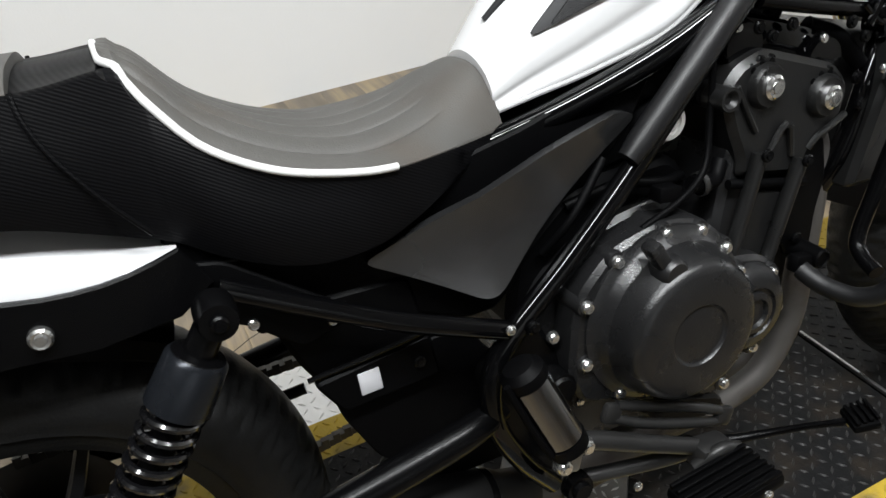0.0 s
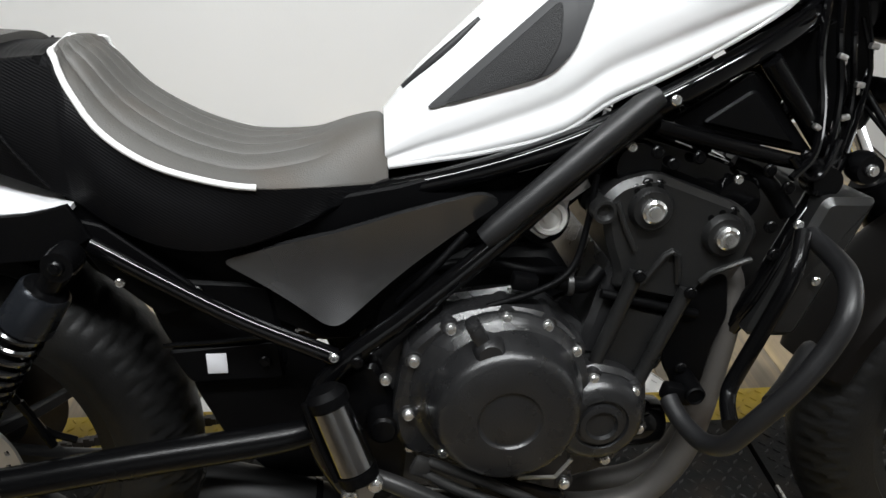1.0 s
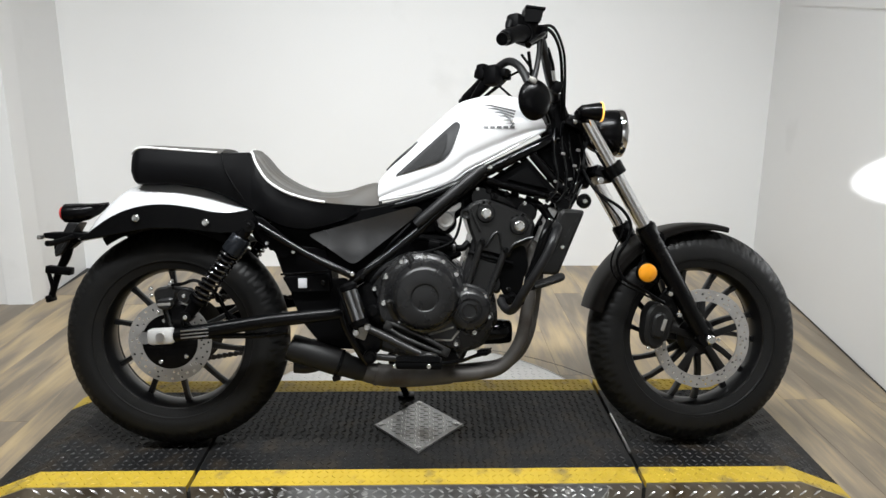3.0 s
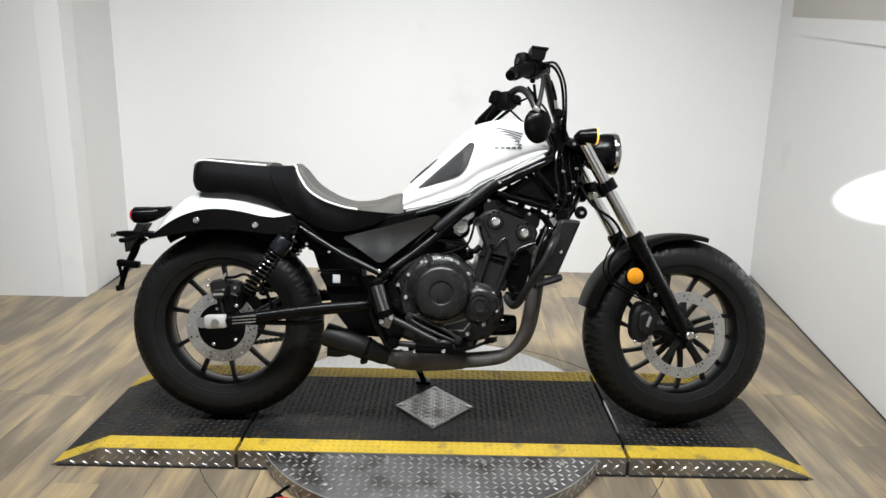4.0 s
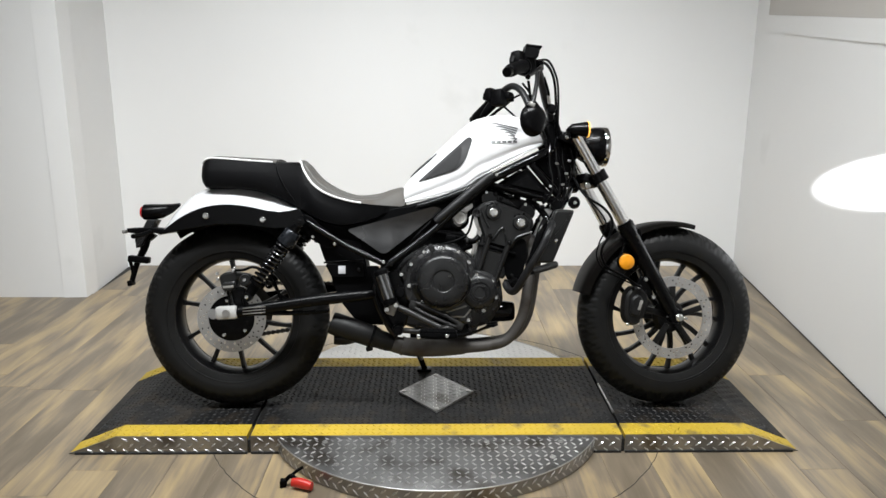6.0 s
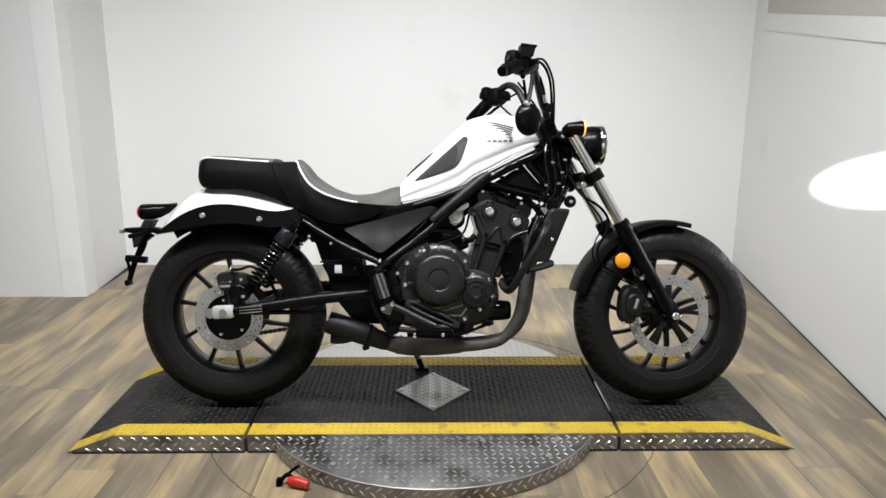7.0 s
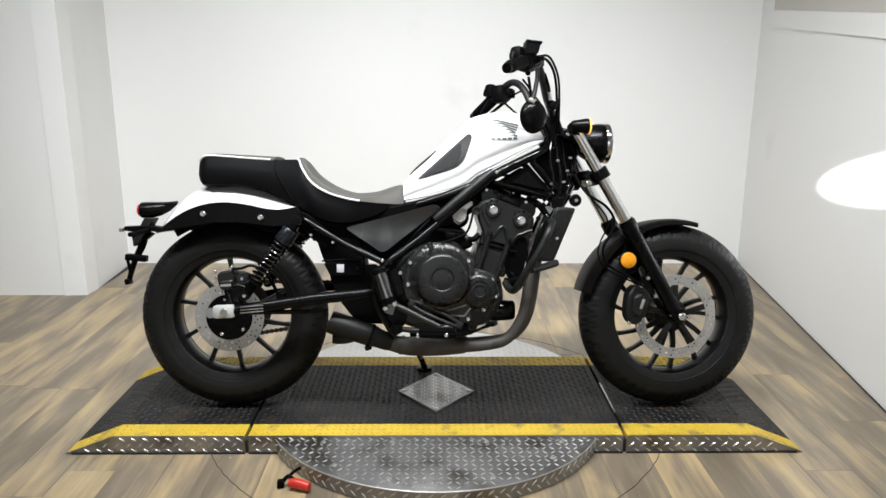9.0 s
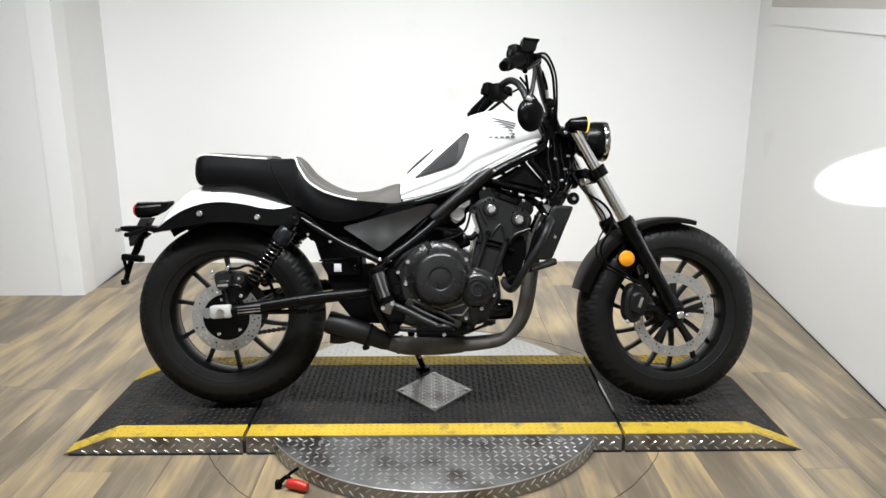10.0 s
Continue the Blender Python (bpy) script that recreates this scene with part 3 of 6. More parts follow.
def bolt(me, x, y, z, parent=None, steer=False, name="bolt"):
    m = Matrix.Translation((x, y, z))
    return part(name, me, None, parent or bike, "", (STEER @ m) if steer else m)


# wheels ------------------------------------------------------------------
def tyre_piece(c, R, hw, rim_r, seg=384, slant=1.0):
    prof = [(rim_r - 0.004, 0.78), (rim_r + 0.008, 0.86), (rim_r + 0.018, 0.90), (rim_r + 0.020, 0.945), (rim_r + 0.026, 0.95), (R - 0.082, 0.985), (R - 0.070, 1.0), (R - 0.054, 0.985), (R - 0.044, 0.945), (R - 0.034, 0.87), (R - 0.022, 0.74), (R - 0.012, 0.56), (R - 0.005, 0.36), (R - 0.001, 0.16), (R, 0.0)]
    full = [(r, -v * hw) for r, v in prof] + [(r, v * hw) for r, v in prof[::-1][1:]]
    th = np.linspace(0, 2 * np.pi, seg, endpoint=False)
    rings = []
    for k, (r, v) in enumerate(full):
        rr = np.full(seg, r)
        w = abs(v) / hw
        if 0.3 < w < 0.90 and r > R - 0.045:
            # slanted grooves in the tread
            ph = (np.arange(seg) + round((0.9 - w) * 16 * slant)) % 8
            rr = np.where(ph < 2, r - 0.0065, rr)
        rings.append(np.stack([rr * np.cos(th), np.full(seg, v), rr * np.sin(th)], 1) + np.array(c))
    rings.append(rings[0])
    return loft(rings, caps=False)


def wheel_rim(c, rr, hw, seg=96):
    prof = [(rr + 0.012, -hw), (rr + 0.002, -hw - 0.001), (rr - 0.004, -hw + 0.006), (rr - 0.010, -hw * 0.6), (rr - 0.016, -0.012), (rr - 0.016, 0.012), (rr - 0.010, hw * 0.6), (rr - 0.004, hw - 0.006), (rr + 0.002, hw + 0.001), (rr + 0.012, hw), (rr + 0.006, hw * 0.7), (rr + 0.004, 0), (rr + 0.006, -hw * 0.7)]
    return lathe(prof, c, "y", seg, True)


def spoke(c, a0, a1, r0, r1, w0, w1, t=0.011, yb=0.0):
    """One cast spoke from the hub at angle a0 to the rim at angle a1."""
    rings = []
    for s in np.linspace(0, 1, 6):
        a, r = a0 + (a1 - a0) * s, r0 + (r1 - r0) * s
        w = w0 + (w1 - w0) * s + 0.006 * max(0, s - 0.8) * 5 * s
        d, e = np.array([math.cos(a), 0, math.sin(a)]), np.array([-math.sin(a), 0, math.cos(a)])
        y = yb * (1 - s)
        p = np.array(c) + d * r
        ring = []
        for q, h in ((-1, 0.45), (-0.72, 1), (0.72, 1), (1, 0.45), (1, -0.45), (0.72, -1), (-0.72, -1), (-1, -0.45)):
            ring.append(p + e * w * q / 2 + np.array([0, y - h * t, 0]))
        rings.append(np.array(ring))
    return loft(rings)


def disc_ring(c, y, ri, ro, th=0.005, seg=120, wave=0.0, lugs=5):
    """A drilled brake disc: a ring with holes left open."""
    radii = np.linspace(ri, ro, 7)
    verts, faces, idx = [], [], {}
    for side, yy in ((0, y - th / 2), (1, y + th / 2)):
        for i, r in enumerate(radii):
            for j in range(seg):
                a = 2 * math.pi * j / seg
                q = r
                if wave and i >= 5:
                    q = r - wave * (0.5 + 0.5 * math.cos(lugs * 2 * a)) ** 6
                idx[side, i, j] = len(verts)
                verts.append((c[0] + q * math.cos(a), yy, c[2] + q * math.sin(a)))
    hole = lambda i, j: (i, j % 10) in ((1, 0), (3, 2), (4, 5), (1, 6), (2, 8), (4, 9))
    for i in range(6):
        for j in range(seg):
            k = (j + 1) % seg
            if hole(i, j):
                f = idx
                for (p, q) in (((i, j), (i, k)), ((i, k), (i + 1, k)), ((i + 1, k), (i + 1, j)), ((i + 1, j), (i, j))):
                    faces.append((f[0, *p], f[1, *p], f[1, *q], f[0, *q]))
                continue
            faces.append((idx[0, i, j], idx[0, i, k], idx[0, i + 1, k], idx[0, i + 1, j]))
            faces.append((idx[1, i, j], idx[1, i + 1, j], idx[1, i + 1, k], idx[1, i, k]))
    for i, o in ((0, 1), (6, 0)):
        for j in range(seg):
            k = (j + 1) % seg
            faces.append((idx[0, i, j], idx[1, i, j], idx[1, i, k], idx[0, i, k])[::(1 if o == 0 else -1)])
    return np.array(verts), faces


def build_wheel(name, c, R, hw, rim_r, turn, spokes, swirl, label):
    w = turn("rim", wheel_rim(c, rim_r, hw * 0.72), M_WHEEL, label)
    w.name = name
    turn("tyre", tyre_piece(c, R, hw, rim_r), M_TYRE, "black rubber tyre with slanted tread grooves", w)
    turn("rim_edge", lathe([(rim_r + 0.010, -hw * 0.80), (rim_r + 0.004, -hw * 0.80 - 0.002), (rim_r - 0.001, -hw * 0.74), (rim_r + 0.004, -hw * 0.70), (rim_r + 0.010, -hw * 0.72)], c, "y", 96, True), M_RIMEDGE, "", w)
    turn("hub", lathe([(0.018, -hw * 0.85), (0.045, -hw * 0.85), (0.058, -hw * 0.6), (0.050, -hw * 0.2), (0.048, hw * 0.3), (0.060, hw * 0.7), (0.050, hw * 0.9), (0.018, hw * 0.9)], c, "y", 40), M_WHEEL, "", w)
    for a in spokes:
        turn("spoke", spoke(c, radians(a), radians(a + swirl), 0.045, rim_r - 0.008, 0.020, 0.013, 0.012, -0.012), M_WHEEL, "", w)
    return w


rear_spokes = [90, 128, 162, 200, 236, 270, 307, 342, 20, 55]
front_spokes = []
for k in range(7):
    front_spokes += [k * 360 / 7 + 8, k * 360 / 7 + 30]
rear_wheel = build_wheel("rear_wheel", RW, 0.3205, 0.0755, 0.207, B, rear_spokes, 6, "black cast rear wheel with ten spokes")
front_wheel = build_wheel("front_wheel", FW, 0.3145, 0.066, 0.207, F, front_spokes, -14, "black cast front wheel with paired slim spokes")

B("brake_disc", disc_ring(RW, -0.088, 0.078, 0.116, 0.005, 100), M_DISC, "drilled steel rear brake disc", rear_wheel)
B("disc_carrier", lathe([(0.02, -0.094), (0.07, -0.092), (0.079, -0.089), (0.079, -0.083), (0.02, -0.08)], RW, "y", 40), M_SATIN, "", rear_wheel)
for k in range(5):
    a = radians(30 + 72 * k)
    bolt(BOLT_S, RW.x + 0.062 * math.cos(a), -0.0935, RW.z + 0.062 * math.sin(a), rear_wheel, name="disc_bolt")
B("sprocket", lathe([(0.03, 0.086), (0.098, 0.086), (0.103, 0.089), (0.098, 0.092), (0.03, 0.092)], RW, "y", 42), M_CHAIN, "", rear_wheel)
F("brake_disc", disc_ring(FW, -0.078, 0.108, 0.1425, 0.005, 130, 0.002, 5), M_DISC, "large drilled steel front brake disc", front_wheel)
for k in range(5):
    a = radians(18 + 72 * k)
    d = Vector((math.cos(a), 0, math.sin(a)))
    F("disc_arm", box((0.09, 0.007, 0.020), Matrix.Translation(FW + d * 0.075 + Vector((0, -0.076, 0))) @ Matrix.Rotation(-a, 4, "Y"), 0.002), M_WHEEL, "", front_wheel)

# fork ---------------------------------------------------------------------
FT, FM, FL = Vector((0.455, 0, 0.935)), Vector((0.632, 0, 0.632)), Vector((0.806, 0, 0.325))
for s in (-1, 1):
    o = Vector((0, s * 0.1, 0))
    st = F("fork_leg", tube([FT + o + Vector((-0.012, 0, 0.02)), FM + o, FM + o + (FL - FM) * 0.2], 0.0195, 20, smooth=False), M_CHROME, "chrome fork tube with black lower leg")
    F("lower_leg", join(tube([FM + o - (FL - FM) * 0.02, FM + o + (FL - FM) * 0.08, FM + o + (FL - FM) * 0.1, FM + o + (FL - FM) * 0.4, FM + o + (FL - FM) * 0.9, FL + o], [0.029, 0.030, 0.027, 0.0265, 0.024, 0.021], 20, smooth=False), lathe([(0.001, -0.02), (0.024, -0.018), (0.026, -0.01), (0.026, 0.012), (0.001, 0.014)], FL + o, "y", 24)), M_SATIN, "satin black", st)
    F("dust_seal", tube([FM + o - (FL - FM) * 0.035, FM + o - (FL - FM) * 0.005], 0.0255, 20, smooth=False), M_MATTE, "", st)
    cdir = (FM - FT).normalized()
    cp = FT + (FM - FT) * 0.46 + o
    F("lower_clamp", tube([cp - cdir * 0.017, cp + cdir * 0.017], 0.031, 20, smooth=False), M_SATIN, "", st)
bolt(bolt_mesh(0.0105, 0.009, M_BOLT), 0.494, -0.118, 0.766, steer=True, name="clamp_bolt")
bolt(BOLT_L, FL.x + 0.006, -0.128, FL.z - 0.004, steer=True, name="axle_bolt")
bolt(BOLT_S, FL.x + 0.034, -0.118, FL.z - 0.008, steer=True, name="pinch_bolt")
cdir = (FM - FT).normalized()
for t, nm in ((0.0, "upper_triple_clamp"), (0.46, "lower_triple_clamp")):
    p = FT + (FM - FT) * t
    q = p + Vector((-0.045, 0, -0.02))
    F(nm, join(box((0.06, 0.2, 0.032), Matrix.Translation((p + q) / 2) @ Matrix.Rotation(radians(28), 4, "Y"), 0.008), box((0.05, 0.1, 0.036), Matrix.Translation(q + Vector((-0.025, 0, -0.006))) @ Matrix.Rotation(radians(28), 4, "Y"), 0.01)), M_SATIN)
F("axle", tube([FW + Vector((0, -0.11, 0)), FW + Vector((0, 0.11, 0))], 0.011, 16, smooth=False), M_STEEL, "", front_wheel)


# mudguards
def arc_guard(c, a0, a1, r, hw, drop, thick=0.004, n=26, k=13, front=1.0):
    """A rounded mudguard round an axle from angle a0 to a1."""
    rings = []
    for i in range(n + 1):
        a = radians(a0 + (a1 - a0) * i / n)
        s = i / n
        taper = min(1, 0.45 + 3.2 * min(s, 1 - s))
        d = np.array([math.cos(a), 0, math.sin(a)])
        out, inn = [], []
        for j in range(k + 1):
            q = -1 + 2 * j / k
            y = hw * math.sin(q * math.pi / 2) * (0.7 + 0.3 * taper)
            rad = r - drop * (1 + (front - 1) * s) * (1 - math.sqrt(max(0, 1 - abs(q) ** 2.6)))
            out.append(np.array(c) + d * rad + np.array([0, y, 0]))
            inn.append(np.array(c) + d * (rad - thick) + np.array([0, y * 0.96, 0]))
        rings.append(np.array(out + inn[::-1]))
    return loft(rings)


front_guard = F("front_mudguard", arc_guard((0.8085, 0, 0.3155), 165, 74.5, 0.3335, 0.078, 0.034, front=0.45), M_GUARD, "satin charcoal front mudguard")
for s in (-1, 1):
    F("guard_bracket", plate(rounded([(0.61, 0.50), (0.645, 0.60), (0.69, 0.628), (0.70, 0.60), (0.69, 0.53), (0.68, 0.47)], 0.015), s * 0.081, s * 0.074), M_SATIN, "", front_guard)
F("reflector_holder", lathe([(0.001, -0.128), (0.027, -0.128), (0.028, -0.112), (0.012, -0.106), (0.012, -0.082), (0.001, -0.08)], (0.627, 0, 0.511), "y", 32), M_MATTE)
F("side_reflector", lathe([(0.001, -0.138), (0.018, -0.137), (0.0255, -0.133), (0.0265, -0.126), (0.001, -0.124)], (0.627, 0, 0.511), "y", 36), M_AMBER, "round amber side reflector")

# front caliper and hose
cal = F("front_caliper", join(plate(rounded([(0.626, 0.327), (0.632, 0.397), (0.656, 0.429), (0.694, 0.417), (0.716, 0.382), (0.694, 0.317), (0.666, 0.293), (0.638, 0.297)], 0.016), -0.118, -0.058, 0.008), plate(rounded([(0.641, 0.332), (0.648, 0.392), (0.676, 0.402), (0.691, 0.372), (0.671, 0.322)], 0.012), -0.132, -0.11, 0.006)), M_MUFFLER, "black two-piston brake caliper")
F("caliper_bracket", plate(rounded([(0.67, 0.43), (0.697, 0.468), (0.712, 0.455), (0.735, 0.395), (0.725, 0.380), (0.695, 0.385), (0.68, 0.36)], 0.012), -0.098, -0.084), M_SATIN, "", cal)
F("caliper_mark", box((0.010, 0.003, 0.034), pose(0.675, -0.1325, 0.365, 0, 18, 0), 0.001), M_GREYPART, "", cal)
for x, z in ((0.700, 0.450), (0.727, 0.390), (0.635, 0.300), (0.677, 0.425), (0.682, 0.315)):
    bolt(BOLT if z > 0.38 else BOLT_S, x, -0.112 if z > 0.31 else -0.12, z, cal, True)
F("brake_hose", tube([(0.46, -0.06, 0.80), (0.488, -0.11, 0.735), (0.545, -0.14, 0.69), (0.572, -0.145, 0.645), (0.562, -0.145, 0.600), (0.540, -0.142, 0.562), (0.538, -0.14, 0.528), (0.560, -0.14, 0.492), (0.610, -0.138, 0.466), (0.676, -0.13, 0.425)], 0.0045, 10), M_MATTE, "black rubber brake hose")
F("sensor_wire", tube([(0.47, -0.05, 0.78), (0.52, -0.10, 0.705), (0.553, -0.125, 0.652), (0.552, -0.125, 0.614), (0.535, -0.122, 0.576), (0.526, -0.12, 0.532), (0.546, -0.12, 0.491), (0.595, -0.12, 0.462), (0.664, -0.118, 0.43)], 0.0028, 8), M_MATTE)

# fuel tank -------------------------------------------------------------------
TANK_B = smooth_table([(-0.112, 0.710), (-0.05, 0.721), (0.0, 0.731), (0.085, 0.756), (0.135, 0.792), (0.185, 0.817), (0.25, 0.851), (0.31, 0.884), (0.36, 0.910)])
TANK_T = smooth_table([(-0.112, 0.772), (-0.07, 0.823), (-0.014, 0.876), (0.055, 0.939), (0.112, 0.988), (0.15, 1.004), (0.20, 1.014), (0.26, 1.014), (0.31, 0.994), (0.345, 0.962), (0.36, 0.935)])
TANK_W = smooth_table([(-0.112, 0.062), (-0.05, 0.074), (0.0, 0.086), (0.085, 0.106), (0.135, 0.116), (0.185, 0.122), (0.25, 0.124), (0.31, 0.114), (0.345, 0.092), (0.36, 0.07)])
TANK_SEC = smooth_table([(0.0, 0.90), (0.05, 0.975), (0.10, 0.985), (0.15, 0.955), (0.20, 0.945), (0.25, 0.975), (0.30, 0.993), (0.40, 1.0), (0.5, 0.965), (0.65, 0.87), (0.78, 0.72), (0.88, 0.54), (0.95, 0.34), (0.985, 0.17), (1.0, 0.0)], 3)


def tank_y(x, z):
    b, t = interp(TANK_B, x), interp(TANK_T, x)
    return interp(TANK_W, x) * interp(TANK_SEC, min(1, max(0, (z - b) / (t - b))))


rings = []
for x in np.linspace(-0.112, 0.36, 60):
    b, t, w = interp(TANK_B, x), interp(TANK_T, x), interp(TANK_W, x)
    half = [(w * q, b + h * (t - b)) for h, q in TANK_SEC]
    ring = [(x, -y, z) for y, z in half] + [(x, y, z) for y, z in half[::-1][1:]]
    rings.append(np.array(ring))
tank = B("fuel_tank", loft(rings), M_WHITE, "pearl white teardrop fuel tank")


def on_tank(outline, off, thick=0.003, cuts=3):
    """A thin pad with the outline (x, z) that follows the tank's side."""
    bm = bmesh.new()
    vs = [bm.verts.new((x, 0, z)) for x, z in outline]
    f = bm.faces.new(vs)
    bmesh.ops.triangulate(bm, faces=[f])
    bmesh.ops.subdivide_edges(bm, edges=bm.edges[:], cuts=cuts, use_grid_fill=True)
    bmesh.ops.triangulate(bm, faces=bm.faces[:])
    r = bmesh.ops.extrude_face_region(bm, geom=bm.faces[:])
    up = {g for g in r["geom"] if isinstance(g, bmesh.types.BMVert)}
    for v in bm.verts:
        y = tank_y(v.co.x, v.co.z)
        v.co.y = -(y + off) if v in up else -(y + off - thick)
    return bm


badge_o = rounded([(-0.068, 0.781), (0.070, 0.826), (0.094, 0.853), (0.120, 0.926), (0.106, 0.936)], 0.014)
badge = part("knee_pad", on_tank(badge_o, 0.0035, 0.006), M_BADGEFRAME, tank, "black rubber knee pad with a grey frame")
part("pad_insert", on_tank(rounded([(-0.046, 0.789), (0.058, 0.823), (0.079, 0.862), (0.082, 0.905)], 0.01), 0.0055, 0.004), M_BADGE, badge, "textured black rubber")
# narrow trim strip on the shoulder of the tank
strip = tube([(x, -(tank_y(x, z) + 0.001), z) for x, z in ((-0.088, 0.800), (-0.06, 0.826), (-0.03, 0.852), (0.0, 0.880))], [0.004, 0.0055, 0.0055, 0.003], 10)
B("trim_strip", strip, M_BADGEFRAME, "thin dark grey trim strip", tank)
# wing-like emblem of plain feather strokes and a row of bars below
for k in range(6):
    x0, z0 = 0.176 + 0.0125 * k, 0.980 - 0.0105 * k
    x1, z1 = 0.270 - 0.003 * k, 0.962 - 0.0082 * k
    out = [(x0, z0), (x0 + 0.026, z0 + 0.0005), (x1, z1), (x1 - 0.002, z1 - 0.0050), (x0 + 0.026, z0 - 0.0045)]
    part("emblem_stroke", on_tank(out, 0.0028, 0.004, 4), M_EMBLEM, tank)
for k in range(5):
    x0 = 0.180 + 0.018 * k
    part("emblem_bar", on_tank([(x0, 0.9190), (x0 + 0.0130, 0.9185), (x0 + 0.0130, 0.9115), (x0, 0.9120)], 0.0026, 0.004, 3), M_EMBLEM, tank)

lip = [(x, -(tank_y(x, interp(TANK_B, x) + 0.004) + 0.0015), interp(TANK_B, x) + 0.0035) for x in np.linspace(-0.108, 0.35, 24)]
B("bottom_seam", tube(lip, 0.003, 8, smooth=False), M_TANKGREY, "grey seam along the lower edge", tank)

# seat ---------------------------------------------------------------------------
E_Z = smooth_table([(-0.786, 0.838), (-0.77, 0.853), (-0.745, 0.859), (-0.68, 0.855), (-0.60, 0.849), (-0.52, 0.845), (-0.462, 0.847), (-0.452, 0.832), (-0.440, 0.810), (-0.41, 0.770), (-0.36, 0.739), (-0.30, 0.720), (-0.25, 0.711), (-0.18, 0.704), (-0.108, 0.699)])
E_Y = smooth_table([(-0.786, 0.085), (-0.77, 0.102), (-0.745, 0.110), (-0.68, 0.116), (-0.60, 0.117), (-0.52, 0.112), (-0.462, 0.100), (-0.452, 0.101), (-0.440, 0.105), (-0.41, 0.118), (-0.36, 0.130), (-0.30, 0.134), (-0.25, 0.130), (-0.18, 0.104), (-0.108, 0.072)])
C_Z = smooth_table([(-0.786, 0.846), (-0.77, 0.862), (-0.745, 0.868), (-0.68, 0.866), (-0.60, 0.862), (-0.52, 0.858), (-0.462, 0.858), (-0.450, 0.851), (-0.435, 0.839), (-0.40, 0.797), (-0.35, 0.763), (-0.30, 0.743), (-0.26, 0.737), (-0.20, 0.743), (-0.15, 0.759), (-0.118, 0.765), (-0.108, 0.752)])
P_Y = smooth_table([(-0.4665, 0.048), (-0.464, 0.066), (-0.458, 0.081), (-0.448, 0.093), (-0.435, 0.103), (-0.41, 0.116), (-0.36, 0.131), (-0.30, 0.135), (-0.25, 0.131), (-0.18, 0.104), (-0.108, 0.072)])
pad_edge = lambda x: interp(P_Y, x) if x > -0.4665 else interp(E_Y, x)
S_B = smooth_table([(-0.786, 0.775), (-0.77, 0.760), (-0.72, 0.757), (-0.65, 0.757), (-0.56, 0.738), (-0.47, 0.695), (-0.42, 0.665), (-0.36, 0.640), (-0.30, 0.634), (-0.24, 0.646), (-0.17, 0.668), (-0.108, 0.690)])


def seat_surface(x0, x1, n, k=57, grooves=0.0, lift=0.0, inset=0.0):
    """The padded top between its two edges; grooves run along it."""
    rings = []
    for x in np.linspace(x0, x1, n):
        ez, ey, cz = interp(E_Z, x) + 0, pad_edge(x) - inset, interp(C_Z, x)
        ring = []
        for j in range(k):
            q = -1 + 2 * j / (k - 1)
            f = abs(q)
            z = cz + (ez - cz) * f ** 3.2
            if grooves:
                fade = min(1, max(0, (-0.17 - x) / 0.09)) * min(1, max(0, (x + 0.463) / 0.012))
                z -= grooves * fade * (1 - f ** 10) * (1 - abs(math.cos(q * math.pi * 3.5)) ** 0.5)
            ring.append((x, q * ey, z + lift * (1 - f ** 6)))
        low = [(x, (1 - 2 * j / 8) * ey * 0.99, min(r[2] for r in ring) - 0.012) for j in range(9)]
        rings.append(np.array(ring + low))
    return loft(rings)


def seat_body():
    rings = []
    xs = np.concatenate([np.linspace(-0.786, -0.74, 10), np.linspace(-0.73, -0.47, 22), np.linspace(-0.465, -0.43, 12), np.linspace(-0.42, -0.108, 34)])
    for x in xs:
        ez, ey, sb = interp(E_Z, x), interp(E_Y, x), interp(S_B, x)
        sb = min(sb, ez - 0.006)
        cz = interp(C_Z, x)
        flare = 0.012 * min(1, max(0, (-x - 0.25) / 0.15))
        half = [(ey * 0.86, sb), (ey * 0.97 + flare * 0.4, sb + 0.006), (ey + flare, sb + (ez - sb) * 0.35), (ey + flare * 0.6, sb + (ez - sb) * 0.7), (ey + 0.001, ez - 0.003), (ey - 0.004, ez - 0.0005)]
        top = [(ey * q, (cz + (ez - cz) * q ** 2) - 0.007) for q in (0.8, 0.5, 0.2)]
        if x > -0.47:
            py = pad_edge(x)
            half[-1] = (max(py + 0.001, ey - 0.012), ez - 0.001)
            half[-2] = (ey + 0.001, ez - 0.010)
            top = [(py * q, (cz + (ez - cz) * q ** 3.2) - 0.009) for q in (0.97, 0.8, 0.4)]
        h = half + top
        rings.append(np.array([(x, -y, z) for y, z in h] + [(x, y, z) for y, z in h[::-1]]))
    return loft(rings)


seat = B("seat", seat_body(), M_SEAT, "two-up seat in ribbed black vinyl with a grey channelled pad")
B("rider_pad", seat_surface(-0.4655, -0.109, 110, 155, 0.0105), M_SEATGREY, "grey channelled vinyl pad", seat)
B("pillion_pad", seat_surface(-0.782, -0.535, 30, 33, 0.0, 0.001, 0.004), M_SEATGREY, "plain grey vinyl pad", seat)
for s in (-1, 1):
    B("pillion_piping", tube([(x, s * (interp(E_Y, x) + 0.001), interp(E_Z, x) + 0.0005) for x in np.concatenate([np.linspace(-0.782, -0.75, 8), np.linspace(-0.74, -0.545, 12)])], 0.0034, 10, smooth=False), M_PIPING, "white vinyl piping", seat)
edge_x = np.concatenate([np.linspace(-0.252, -0.425, 18), np.linspace(-0.435, -0.466, 24)])
loop = [(x, -(pad_edge(x) + 0.0015), interp(E_Z, x) + 0.001) for x in edge_x]
